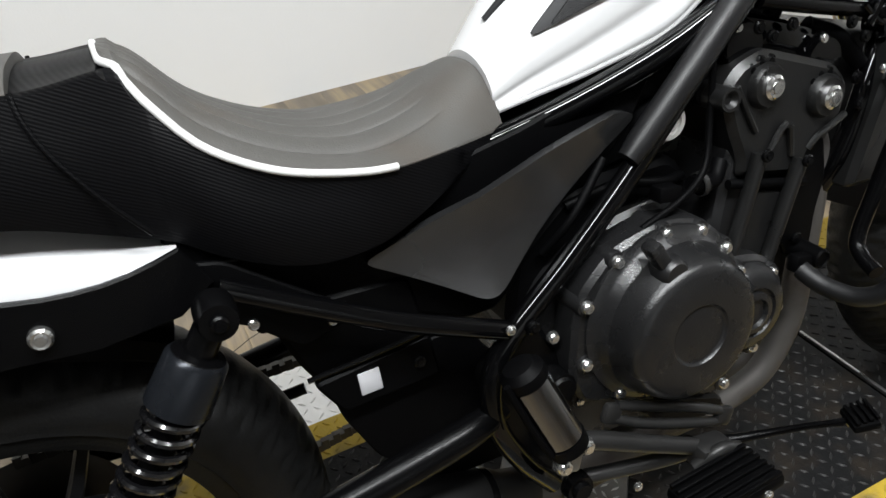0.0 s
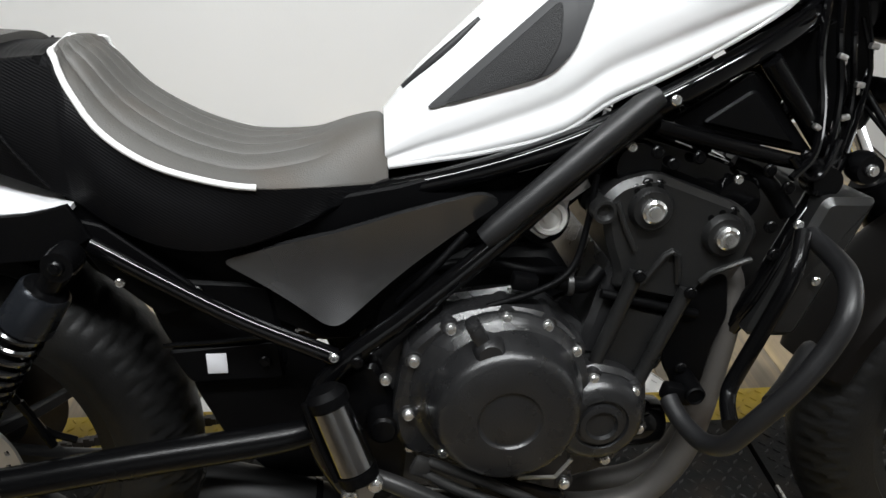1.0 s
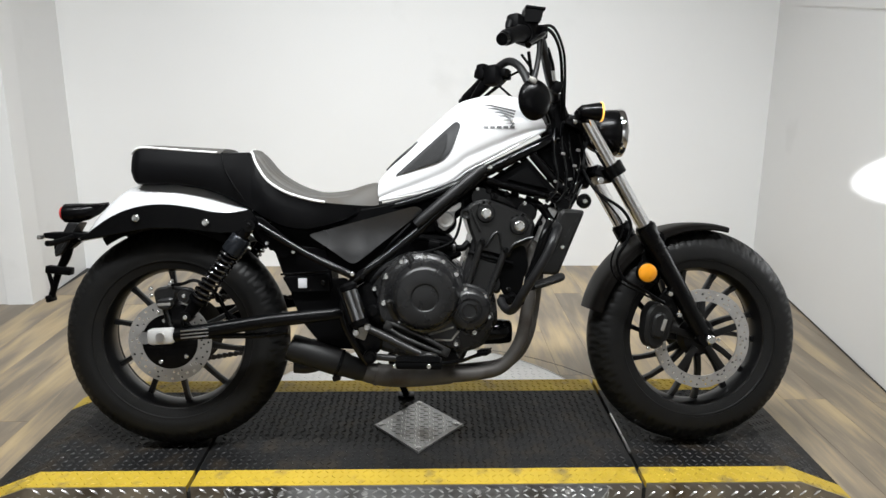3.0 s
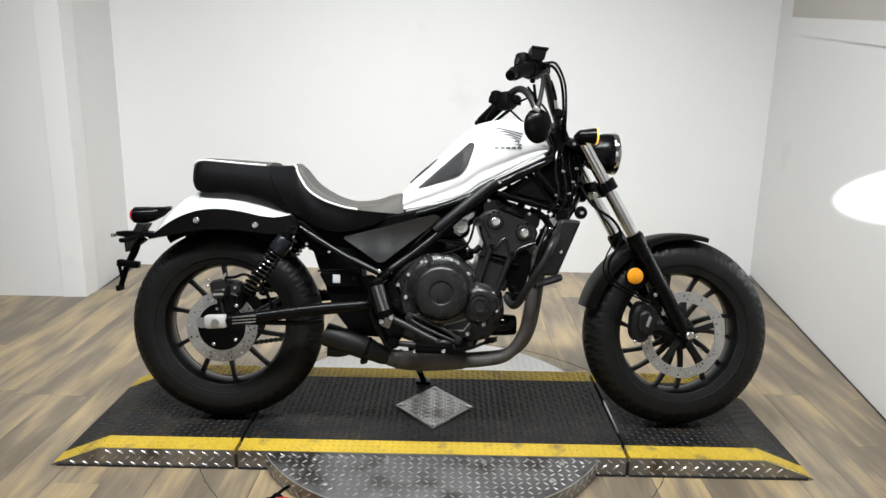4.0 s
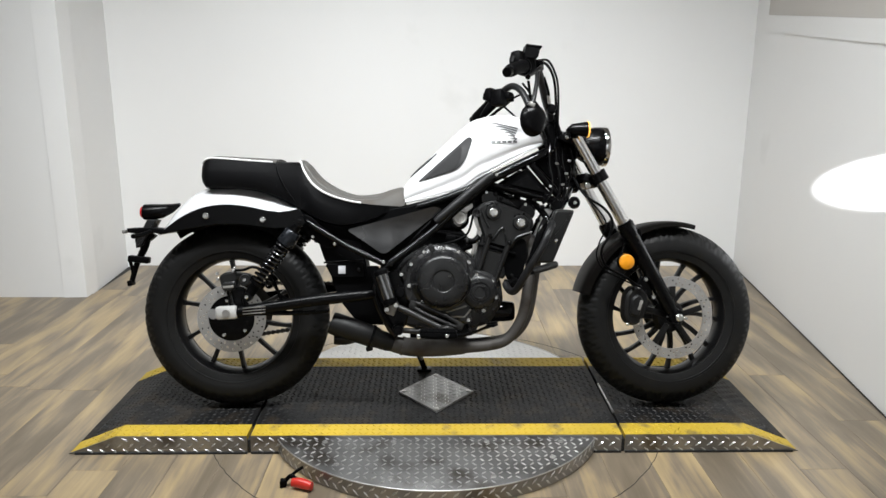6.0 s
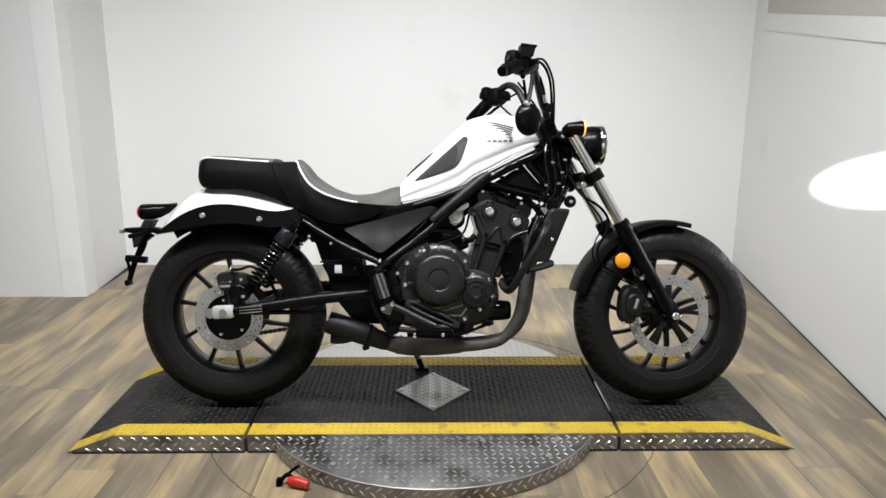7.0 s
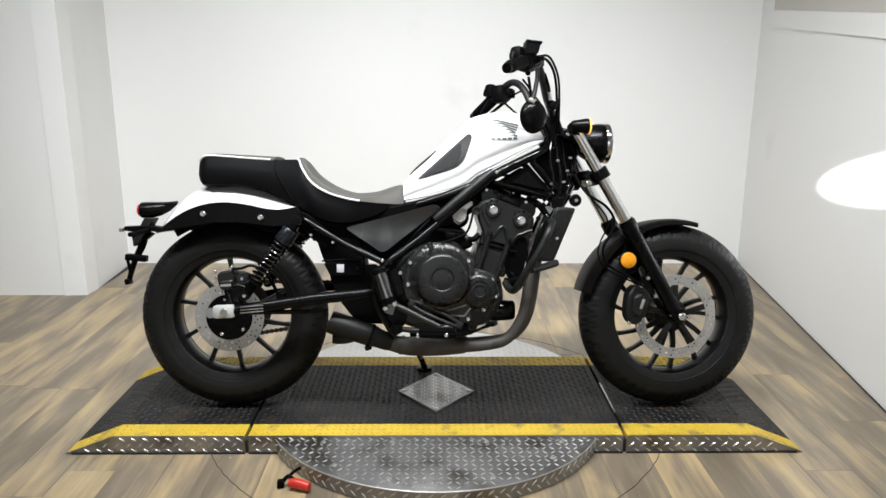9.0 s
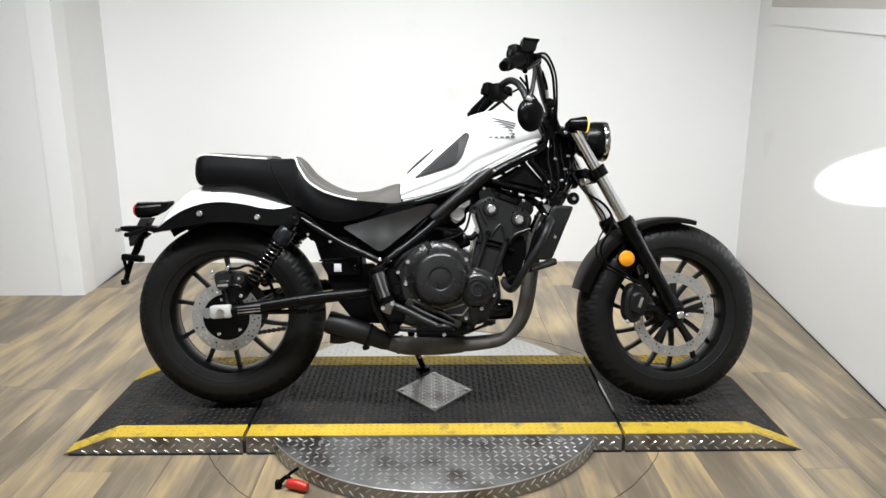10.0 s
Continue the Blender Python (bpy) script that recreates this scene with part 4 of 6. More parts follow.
B("piping", tube(loop + [(-0.4675, 0.0, 0.857)] + [(x, -y, z) for x, y, z in loop[::-1]], 0.0038, 10, smooth=False), M_PIPING, "white vinyl piping round the pad", seat)
for s in (-1, 1):
    B("side_seam", tube([(-0.532, s * 0.113, 0.846), (-0.530, s * 0.1195, 0.825), (-0.520, s * 0.1235, 0.795), (-0.498, s * 0.1245, 0.755), (-0.470, s * 0.1195, 0.712)], 0.0022, 8), M_SEAT, "", seat)
B("pillion_back_piping", tube([(-0.784, y, 0.842 + 0.007 * (1 - (y / 0.09) ** 2)) for y in np.linspace(-0.088, 0.088, 9)], 0.0034, 10, smooth=False), M_PIPING, "", seat)

# rear mudguard --------------------------------------------------------------------
CREST = smooth_table([(-0.935, 0.608), (-0.918, 0.632), (-0.890, 0.676), (-0.850, 0.720), (-0.805, 0.752), (-0.74, 0.768), (-0.65, 0.766), (-0.56, 0.744), (-0.50, 0.715), (-0.455, 0.690)])
GEDGE = smooth_table([(-0.935, 0.606), (-0.905, 0.617), (-0.865, 0.648), (-0.815, 0.676), (-0.755, 0.695), (-0.69, 0.700), (-0.62, 0.692), (-0.565, 0.680), (-0.515, 0.677), (-0.47, 0.684), (-0.455, 0.688)])


def rear_guard():
    rings = []
    for x in np.linspace(-0.935, -0.456, 54):
        c, e = interp(CREST, x), interp(GEDGE, x)
        e = min(e, c - 0.002)
        s = (x + 0.935) / 0.479
        hw = 0.118 - 0.03 * max(0, 1 - s / 0.12) ** 2
        out, inn = [], []
        for j in range(25):
            q = -1 + 2 * j / 24
            y = hw * math.sin(q * math.pi / 2)
            z = e + (c - e) * (1 - abs(math.sin(q * math.pi / 2)) ** 3.2) ** 0.75
            out.append((x, y, z))
            inn.append((x, y * 0.955, z - 0.006))
        rings.append(np.array(out + inn[::-1]))
    return loft(rings)


rear_mg = B("rear_mudguard", rear_guard(), M_FENDER_SHADE, "pearl white rear mudguard over black stays")
stay_top = [(x, interp(GEDGE, x) + 0.006) for x in np.linspace(-0.925, -0.455, 22)]
stay_bot = [(-0.435, 0.655), (-0.47, 0.632), (-0.54, 0.626), (-0.60, 0.634), (-0.66, 0.640), (-0.73, 0.640), (-0.80, 0.628), (-0.86, 0.617), (-0.92, 0.606)]
for s in (-1, 1):
    st = B("mudguard_stay", plate(stay_top + stay_bot, s * 0.116, s * 0.124, 0.002), M_SATIN, "black steel mudguard stay", rear_mg)
    if s < 0:
        for x, z in ((-0.766, 0.668), (-0.578, 0.656)):
            bolt(bolt_mesh(0.0105, 0.010, M_BOLT), x, -0.1245, z, rear_mg)
B("inner_guard", arc_guard(RW, 122, 52, 0.352, 0.100, 0.03), M_MATTE, "", rear_mg)

# tail light and number-plate bracket
tl = B("tail_light", loft([np.array([(x, r * math.cos(a) * 1.15, 0.677 + r * math.sin(a) + dz) for a in np.linspace(0, 2 * math.pi, 24, endpoint=False)]) for x, r, dz in ((-1.018, 0.022, 0), (-1.014, 0.027, 0), (-0.985, 0.028, 0), (-0.95, 0.024, 0.004), (-0.918, 0.016, 0.013), (-0.892, 0.006, 0.026))]), M_SATIN, "black bullet tail light with a red lens")
B("red_lens", loft([np.array([(x, r * math.cos(a) * 1.15, 0.677 + r * math.sin(a)) for a in np.linspace(0, 2 * math.pi, 24, endpoint=False)]) for x, r in ((-1.027, 0.008), (-1.026, 0.016), (-1.023, 0.020), (-1.0165, 0.0215))]), M_RED, "red lens", tl)
B("light_top", plate([(-1.008, 0.700), (-0.895, 0.703), (-0.915, 0.685), (-0.99, 0.680)], -0.02, 0.02, 0.002), M_SATIN, "", tl)
pb = B("plate_bracket", plate(rounded([(-1.068, 0.622), (-0.985, 0.624), (-0.945, 0.620), (-0.90, 0.618), (-0.905, 0.608), (-0.97, 0.605), (-1.03, 0.602), (-1.068, 0.608)], 0.005), -0.03, 0.03), M_MATTE, "black number-plate bracket without a plate")
B("bracket_fin", plate(rounded([(-0.998, 0.652), (-0.965, 0.650), (-1.018, 0.562), (-1.038, 0.552), (-1.040, 0.570)], 0.005), -0.028, 0.028), M_BAR, "grey angled fin", pb)
B("bracket_web", plate(rounded([(-1.045, 0.605), (-1.0, 0.605), (-0.975, 0.595), (-1.0, 0.575), (-1.045, 0.57)], 0.005), -0.018, 0.018), M_MATTE, "", pb)
B("bracket_leg", tube([(-1.005, 0, 0.60), (-1.02, 0, 0.55), (-1.045, 0, 0.50), (-1.066, 0, 0.435)], [0.014, 0.013, 0.010, 0.009], 10), M_MATTE, "", pb)
B("bracket_bar", box((0.072, 0.03, 0.022), pose(-1.034, -0.01, 0.513, 0, 6, 0), 0.004), M_MATTE, "", pb)
B("bracket_arm", tube([(-1.062, -0.02, 0.51), (-1.058, -0.01, 0.47), (-1.062, 0, 0.44)], 0.006, 8), M_MATTE, "", pb)
B("bracket_tip", box((0.016, 0.04, 0.02), pose(-1.068, 0, 0.43, 0, -10, 0), 0.004), M_MATTE, "", pb)
for s in (-1, 1):
    B("rear_signal_stalk", tube([(-0.985, s * 0.03, 0.61), (-1.0, s * 0.10, 0.60), (-1.006, s * 0.13, 0.60)], 0.008, 10), M_MATTE)
    B("rear_reflector_clip", box((0.012, 0.03, 0.012), pose(-1.07, s * 0.035, 0.611), 0.003), M_STEEL, "", pb)

# frame -------------------------------------------------------------------------------
fr = B("frame", tube([(0.42, 0, 0.945), (0.475, 0, 0.775)], 0.032, 20, smooth=False), M_GLOSS, "gloss black tubular steel frame")
for s in (-1, 1):
    B("top_tube", tube([(0.41, s * 0.04, 0.905), (0.36, s * 0.085, 0.880), (0.25, s * 0.112, 0.826), (0.17, s * 0.116, 0.786), (0.07, s * 0.110, 0.742), (-0.05, s * 0.085, 0.702), (-0.2, s * 0.065, 0.672), (-0.34, s * 0.07, 0.655), (-0.45, s * 0.09, 0.655)], 0.015, 14), M_GLOSS, "", fr)
    B("pivot_tube", tube([(0.185, s * 0.122, 0.79), (0.10, s * 0.130, 0.722), (0.0, s * 0.138, 0.632), (-0.09, s * 0.145, 0.560), (-0.165, s * 0.150, 0.505), (-0.198, s * 0.152, 0.462), (-0.203, s * 0.152, 0.40), (-0.175, s * 0.148, 0.33), (-0.135, s * 0.14, 0.268)], 0.0128, 14), M_GLOSS, "", fr)
    B("seat_stay", tube([(-0.435, s * 0.128, 0.650), (-0.36, s * 0.136, 0.605), (-0.28, s * 0.144, 0.560), (-0.175, s * 0.152, 0.512)], 0.0108, 14), M_GLOSS, "", fr)
    B("pipe_cover", tube([(-0.004, s * 0.142, 0.650), (0.012, s * 0.142, 0.664), (0.09, s * 0.137, 0.730), (0.168, s * 0.130, 0.795), (0.186, s * 0.128, 0.808)], [0.0125, 0.0150, 0.0158, 0.0155, 0.0125], 18, smooth=False), M_BAR, "matte rubber pipe sleeve", fr)
    B("down_tube", tube([(0.475, s * 0.03, 0.80), (0.43, s * 0.085, 0.720), (0.385, s * 0.115, 0.655), (0.34, s * 0.12, 0.56), (0.32, s * 0.10, 0.50)], 0.014, 12), M_GLOSS, "", fr)
    B("side_brace", tube([(0.19, s * 0.122, 0.772), (0.28, s * 0.120, 0.748), (0.39, s * 0.112, 0.722), (0.43, s * 0.09, 0.73)], 0.009, 10), M_SATIN, "", fr)
    B("cross_brace", tube([(0.315, s * 0.112, 0.842), (0.36, s * 0.108, 0.790), (0.41, s * 0.095, 0.735)], 0.012, 10), M_SATIN, "", fr)
    B("head_gusset", plate(rounded([(0.33, 0.850), (0.41, 0.885), (0.44, 0.80), (0.43, 0.745)], 0.01), s * 0.055, s * 0.075), M_MATTE, "", fr)
    B("side_grille", plate(rounded([(0.205, 0.770), (0.305, 0.832), (0.395, 0.730)], 0.012), s * 0.092, s * 0.104), M_MATTE, "black triangular side trim", fr)
    B("grille_step", plate(rounded([(0.245, 0.772), (0.305, 0.812), (0.365, 0.745)], 0.01), s * 0.100, s * 0.110), M_SATIN, "", fr)
    bolt(BOLT_S, 0.196, s * 0.15 if s < 0 else 0.12, 0.806, fr)
# weld-on lugs and bolts that glint on the frame
for x, z, me in ((-0.176, 0.519, BOLT_S), (-0.150, 0.512, BOLT_B)):
    bolt(me, x, -0.165 if x < 0.02 else -0.15, z, fr)

for s in (-1, 1):
    B("under_seat_panel", plate(rounded([(-0.468, 0.700), (-0.44, 0.700), (-0.30, 0.668), (-0.10, 0.700), (0.05, 0.738), (0.07, 0.725), (0.035, 0.668), (-0.155, 0.505), (-0.19, 0.505), (-0.30, 0.560), (-0.45, 0.618), (-0.468, 0.63)], 0.01), s * 0.096, s * 0.084, 0.003), M_MATTE, "", fr)

# side covers ----------------------------------------------------------------------------
def bowed_panel(outline, yf, thick, cuts=6):
    """A panel with the outline (x, z) whose outer face follows yf(x, z)."""
    bm = bmesh.new()
    f = bm.faces.new([bm.verts.new((x, 0, z)) for x, z in outline])
    bmesh.ops.triangulate(bm, faces=[f])
    bmesh.ops.subdivide_edges(bm, edges=bm.edges[:], cuts=cuts, use_grid_fill=True)
    bmesh.ops.triangulate(bm, faces=bm.faces[:])
    rim = {v for v in bm.verts if v.is_boundary}
    r = bmesh.ops.extrude_face_region(bm, geom=bm.faces[:])
    up = {g for g in r["geom"] if isinstance(g, bmesh.types.BMVert)}
    for v in bm.verts:
        y = yf(v.co.x, v.co.z)
        v.co.y = y if v in up else y - math.copysign(thick, y)
    return bm


for s in (-1, 1):
    sc_o = rounded([(-0.302, 0.622), (-0.005, 0.702), (0.018, 0.690), (-0.168, 0.545), (-0.186, 0.545)], 0.014, 5)

    def cover_y(x, z):
        across = (z - 0.545) / 0.15
        # bowed top to bottom, with a soft vertical crease
        bow = -0.012 * (1 - (2 * across - 0.9) ** 2)
        crease = 0.010 * math.exp(-((x + 0.165) / 0.045) ** 2)
        return s * (0.130 + bow + crease)

    part("side_cover", bowed_panel(sc_o, cover_y, 0.012), M_COVER, bike, "satin dark grey triangular side cover")

# electrics box behind the side stays
eb = B("electrics_box", plate(rounded([(-0.405, 0.598), (-0.25, 0.585), (-0.235, 0.470), (-0.352, 0.466), (-0.380, 0.52)], 0.012), -0.10, 0.04, 0.006), M_MATTE, "black plastic electrics box with a small white label")
B("lower_tray", plate(rounded([(-0.376, 0.505), (-0.245, 0.515), (-0.240, 0.462), (-0.352, 0.460)], 0.008), -0.112, -0.098, 0.003), M_MATTE, "", eb)
B("label", box((0.024, 0.002, 0.027), pose(-0.319, -0.1135, 0.4875), 0.001), M_WHITELABEL, "small square white label", eb)
for x, z in ((-0.405, 0.585), (-0.37, 0.575), (-0.335, 0.578), (-0.262, 0.488)):
    bolt(BOLT_B, x, -0.112 if z < 0.5 else -0.10, z, eb)
B("tray_edge", tube([(-0.380, -0.108, 0.511), (-0.31, -0.113, 0.517), (-0.248, -0.113, 0.522)], 0.003, 8), M_SATIN, "", eb)

B("upper_splash_plate", plate(rounded([(-0.475, 0.650), (-0.30, 0.600), (-0.29, 0.560), (-0.395, 0.572), (-0.45, 0.605)], 0.01), -0.095, -0.085, 0.002), M_MATTE, "", eb)
B("side_gusset", plate(rounded([(-0.470, 0.680), (-0.424, 0.668), (-0.332, 0.590), (-0.332, 0.566), (-0.375, 0.556), (-0.434, 0.612)], 0.008), -0.118, -0.110, 0.002), M_MATTE, "", eb)
for x, z in ((-0.414, 0.599), (-0.342, 0.575)):
    bolt(BOLT_S, x, -0.118, z, eb)
B("lower_splash_plate", plate(rounded([(-0.362, 0.490), (-0.20, 0.500), (-0.15, 0.42), (-0.15, 0.295), (-0.265, 0.300), (-0.325, 0.375), (-0.352, 0.44)], 0.01), -0.095, -0.085, 0.002), M_MATTE, "", eb)

# shock absorbers
TOP, LOW = Vector((-0.444, -0.178, 0.652)), Vector((-0.622, -0.165, 0.405))
for s in (-1, 1):
    p, q = TOP.copy(), LOW.copy()
    if s > 0:
        p.y, q.y = -p.y, -q.y
    ax = q - p
    at = lambda t: p + ax * t
    sh = B("shock_absorber", join(tube([at(0.0), at(0.12), at(0.125), at(0.14), at(0.29), at(0.295), at(0.31)], [0.0135, 0.0145, 0.023, 0.0265, 0.0285, 0.026, 0.015], 22, smooth=False), lathe([(0.001, -0.02), (0.016, -0.02), (0.018, -0.012), (0.018, 0.012), (0.001, 0.02)], p, "y", 20)), M_SATIN, "black coil-spring rear shock absorber")
    B("spring_shroud", tube([at(0.128), at(0.142), at(0.292), at(0.297)], [0.024, 0.0272, 0.0292, 0.027], 24, smooth=False), M_CAN, "blue-grey satin metal shroud", sh)
    B("damper_rod", tube([at(0.30), at(0.8), at(0.82), at(1.0)], [0.013, 0.013, 0.018, 0.016], 16, smooth=False), M_MATTE, "", sh)
    # spring coil
    u1 = ax.cross(Vector((0, 1, 0))).normalized()
    u2 = ax.normalized().cross(u1)
    coil = []
    for k in range(10 * 16 + 1):
        t, a = k / (10 * 16), 2 * math.pi * k / 16
        coil.append(at(0.31 + 0.50 * t) + (u1 * math.cos(a) + u2 * math.sin(a)) * 0.0235)
    B("coil_spring", tube(coil, 0.0040, 8, smooth=False), M_SPRING, "gloss black coil spring", sh)
    B("spring_seat", tube([at(0.80), at(0.83)], 0.027, 20, smooth=False), M_SATIN, "", sh)
    B("lower_eye", lathe([(0.001, -0.018), (0.015, -0.018), (0.017, -0.01), (0.017, 0.012), (0.001, 0.014)], q, "y", 20), M_SATIN, "", sh)
    bolt(BOLT_S, q.x, q.y - 0.018, q.z, sh)
    bolt(BOLT_B, p.x, p.y - 0.02 if s < 0 else p.y, p.z, sh)

# swingarm
for s in (-1, 1):
    sw = B("swingarm_beam", tube([(-0.19, s * 0.145, 0.412), (-0.25, s * 0.158, 0.407), (-0.40, s * 0.165, 0.392), (-0.52, s * 0.166, 0.374), (-0.64, s * 0.166, 0.356), (-0.70, s * 0.164, 0.346)], [0.014, 0.0185, 0.0195, 0.0195, 0.019, 0.018], 18), M_SATIN, "satin black tubular swingarm beam")
    B("axle_cap", box((0.072, 0.034, 0.043), pose(-0.690, s * 0.171, 0.352, 0, -3, 0), 0.010), M_ALUCAST, "silver cast axle cap", sw)
    B("cap_recess", lathe([(0.001, -0.004), (0.012, -0.004), (0.0135, 0.0), (0.001, 0.002)], (-0.688, s * 0.188 - (0 if s < 0 else -0.004), 0.352), "y", 22), M_STEEL, "", sw)
    B("adjuster_plate", lathe([(0.001, -0.008), (0.017, -0.008), (0.019, 0), (0.001, 0.004)], (-0.735, s * 0.165, 0.347), "y", 20), M_CHROME, "", sw)
    for k in range(3):
        B("adjuster_rib", box((0.075, 0.004, 0.0035), pose(-0.598, s * 0.1835, 0.352 + 0.0095 * k, 0, -5, 0), 0.001), M_STEEL, "bright adjuster marking", sw)
    B("lower_lever", tube([(-0.63, s * 0.15, 0.345), (-0.55, s * 0.14, 0.345), (-0.44, s * 0.13, 0.345), (-0.36, s * 0.12, 0.352)], 0.008, 10), M_SATIN, "", sw)

# rear caliper and bracket
rc = B("rear_caliper", join(plate(rounded([(-0.727, 0.466), (-0.712, 0.478), (-0.690, 0.480), (-0.672, 0.488), (-0.664, 0.470), (-0.664, 0.445), (-0.672, 0.430), (-0.690, 0.415), (-0.716, 0.418), (-0.722, 0.440)], 0.009), -0.128, -0.07, 0.006), plate(rounded([(-0.715, 0.446), (-0.710, 0.420), (-0.680, 0.416), (-0.668, 0.432), (-0.672, 0.452)], 0.009), -0.140, -0.122, 0.005), lathe([(0.001, -0.134), (0.017, -0.134), (0.019, -0.128), (0.019, -0.09), (0.001, -0.08)], (-0.640, 0, 0.455), "y", 24), tube([(-0.68, -0.115, 0.466), (-0.64, -0.115, 0.466), (-0.615, -0.11, 0.458)], [0.013, 0.012, 0.010], 12)), M_HEAD, "black rear brake caliper")
B("caliper_mark", box((0.036, 0.002, 0.008), pose(-0.693, -0.1405, 0.433, 0, -4, 0), 0.0008), M_GREYPART, "", rc)
B("caliper_arm", plate(rounded([(-0.708, 0.418), (-0.655, 0.432), (-0.638, 0.425), (-0.655, 0.385), (-0.640, 0.345), (-0.71, 0.345), (-0.698, 0.385)], 0.012), -0.120, -0.104), M_SATIN, "", rc)
B("arm_web", tube([(-0.690, -0.124, 0.415), (-0.684, -0.124, 0.385), (-0.680, -0.124, 0.36)], 0.005, 8), M_ENGINE, "", rc)
for x, z in ((-0.729, 0.476), (-0.729, 0.458), (-0.712, 0.410), (-0.676, 0.490), (-0.640, 0.455), (-0.622, 0.425)):
    bolt(BOLT_S, x, -0.134, z, rc)
B("bleed_nipple", tube([(-0.682, -0.12, 0.475), (-0.676, -0.122, 0.492), (-0.674, -0.122, 0.500)], [0.006, 0.005, 0.003], 10), M_STEEL, "", rc)
B("rear_brake_hose", tube([(-0.675, -0.13, 0.487), (-0.640, -0.14, 0.490), (-0.605, -0.14, 0.499), (-0.56, -0.13, 0.47), (-0.53, -0.12, 0.41), (-0.50, -0.11, 0.385)], 0.0045, 8), M_MATTE)
B("hose_guide", tube([(-0.547, -0.128, 0.454), (-0.533, -0.126, 0.42), (-0.521, -0.124, 0.388)], 0.0055, 8), M_SATIN, "", rc)

# chain on the far side
chain = []
for k in range(60):
    t = k / 59
    for zz0, zz1 in ((0.42, 0.415), (0.222, 0.30)):
        x = -0.697 + 0.50 * t
        chain.append(box((0.0075 if k % 2 else 0.010, 0.014 if k % 2 else 0.009, 0.010 if k % 2 else 0.015), pose(x, 0.09, zz0 + (zz1 - zz0) * t), 0))
cv = B("drive_chain", join(*chain), M_CHAIN, "dark steel drive chain")
cv["kind"] = "stuff"

# engine ---------------------------------------------------------------------------
eng = B("engine", plate(rounded([(-0.150, 0.470), (-0.105, 0.530), (-0.04, 0.570), (0.06, 0.580), (0.13, 0.520), (0.215, 0.460), (0.225, 0.380), (0.18, 0.305), (0.10, 0.282), (-0.03, 0.276), (-0.115, 0.300), (-0.155, 0.380)], 0.02), -0.125, 0.125, 0.014), M_ENGINE, "black parallel-twin engine with round clutch cover")
cover_o = rounded([(-0.098, 0.505), (-0.088, 0.530), (-0.045, 0.566), (0.02, 0.577), (0.072, 0.565), (0.112, 0.528), (0.118, 0.48), (0.108, 0.40), (0.116, 0.322), (0.095, 0.310), (-0.02, 0.352), (-0.058, 0.372), (-0.100, 0.385), (-0.112, 0.43)], 0.02)
clutch = B("clutch_cover", join(plate(cover_o, -0.166, -0.12, 0.006), lathe([(0.108, -0.160), (0.107, -0.169), (0.099, -0.173), (0.0965, -0.176), (0.085, -0.190)], (0.017, 0, 0.464), "y", 72), lathe([(0.0955, -0.172), (0.094, -0.180), (0.085, -0.210), (0.082, -0.2165), (0.077, -0.2215), (0.072, -0.223), (0.042, -0.2245), (0.0375, -0.2240), (0.0360, -0.2215), (0.0342, -0.2203), (0.0325, -0.2203), (0.028, -0.2212), (0.001, -0.2215)], (0.020, 0, 0.462), "y", 72)), M_ENGINE, "round black clutch cover ringed with bolts", eng)
for x, z in ((-0.085, 0.512), (-0.043, 0.552), (0.021, 0.5635), (0.069, 0.552), (0.105, 0.518), (-0.050, 0.384), (0.104, 0.327), (-0.092, 0.44)):
    bolt(BOLT, x, -0.167, z, clutch)
    B("bolt_boss", lathe([(0.0125, -0.12), (0.0125, -0.163), (0.011, -0.1675), (0.001, -0.1675)], (x, 0, z), "y", 18), M_ENGINE, "", clutch)
B("clutch_lever", join(box((0.017, 0.022, 0.044), pose(-0.015, -0.200, 0.560, 0, -28, 0), 0.005), lathe([(0.001, -0.216), (0.013, -0.216), (0.017, -0.211), (0.019, -0.195), (0.001, -0.15)], (-0.003, 0, 0.541), "y", 24), box((0.034, 0.036, 0.026), pose(0.0, -0.176, 0.535, 0, -10, 0), 0.010)), M_ENGINE, "black clutch release lever", clutch)
# casting ribs in lighter grey, their bright edge highlights put into the colour
for (xa, za), (xb, zb) in (((0.03, 0.352), (0.098, 0.372)), ((0.045, 0.338), (0.092, 0.336)), ((0.092, 0.336), (0.112, 0.362))):
    B("highlit_rib", tube([(xa, -0.166, za), (xb, -0.166, zb)], 0.0028, 8, smooth=False), M_GREYPART, "", clutch)
sm = B("starter_cover", join(plate(rounded([(0.108, 0.475), (0.128, 0.492), (0.175, 0.480), (0.200, 0.455), (0.205, 0.400), (0.180, 0.360), (0.140, 0.348), (0.105, 0.372), (0.095, 0.42)], 0.016), -0.158, -0.12, 0.006), lathe([(0.060, -0.150), (0.058, -0.166), (0.050, -0.176), (0.044, -0.179), (0.034, -0.180), (0.032, -0.176), (0.028, -0.176), (0.027, -0.181), (0.020, -0.182), (0.018, -0.177), (0.001, -0.177)], (0.141, 0, 0.420), "y", 56)), M_ENGINE, "small round black engine cover", eng)
for x, z in ((0.131, 0.4755), (0.183, 0.455), (0.194, 0.402), (0.155, 0.358)):
    bolt(BOLT, x, -0.162, z, sm)
    B("bolt_boss", lathe([(0.012, -0.12), (0.012, -0.158), (0.0105, -0.1625), (0.001, -0.1625)], (x, 0, z), "y", 18), M_ENGINE, "", sm)
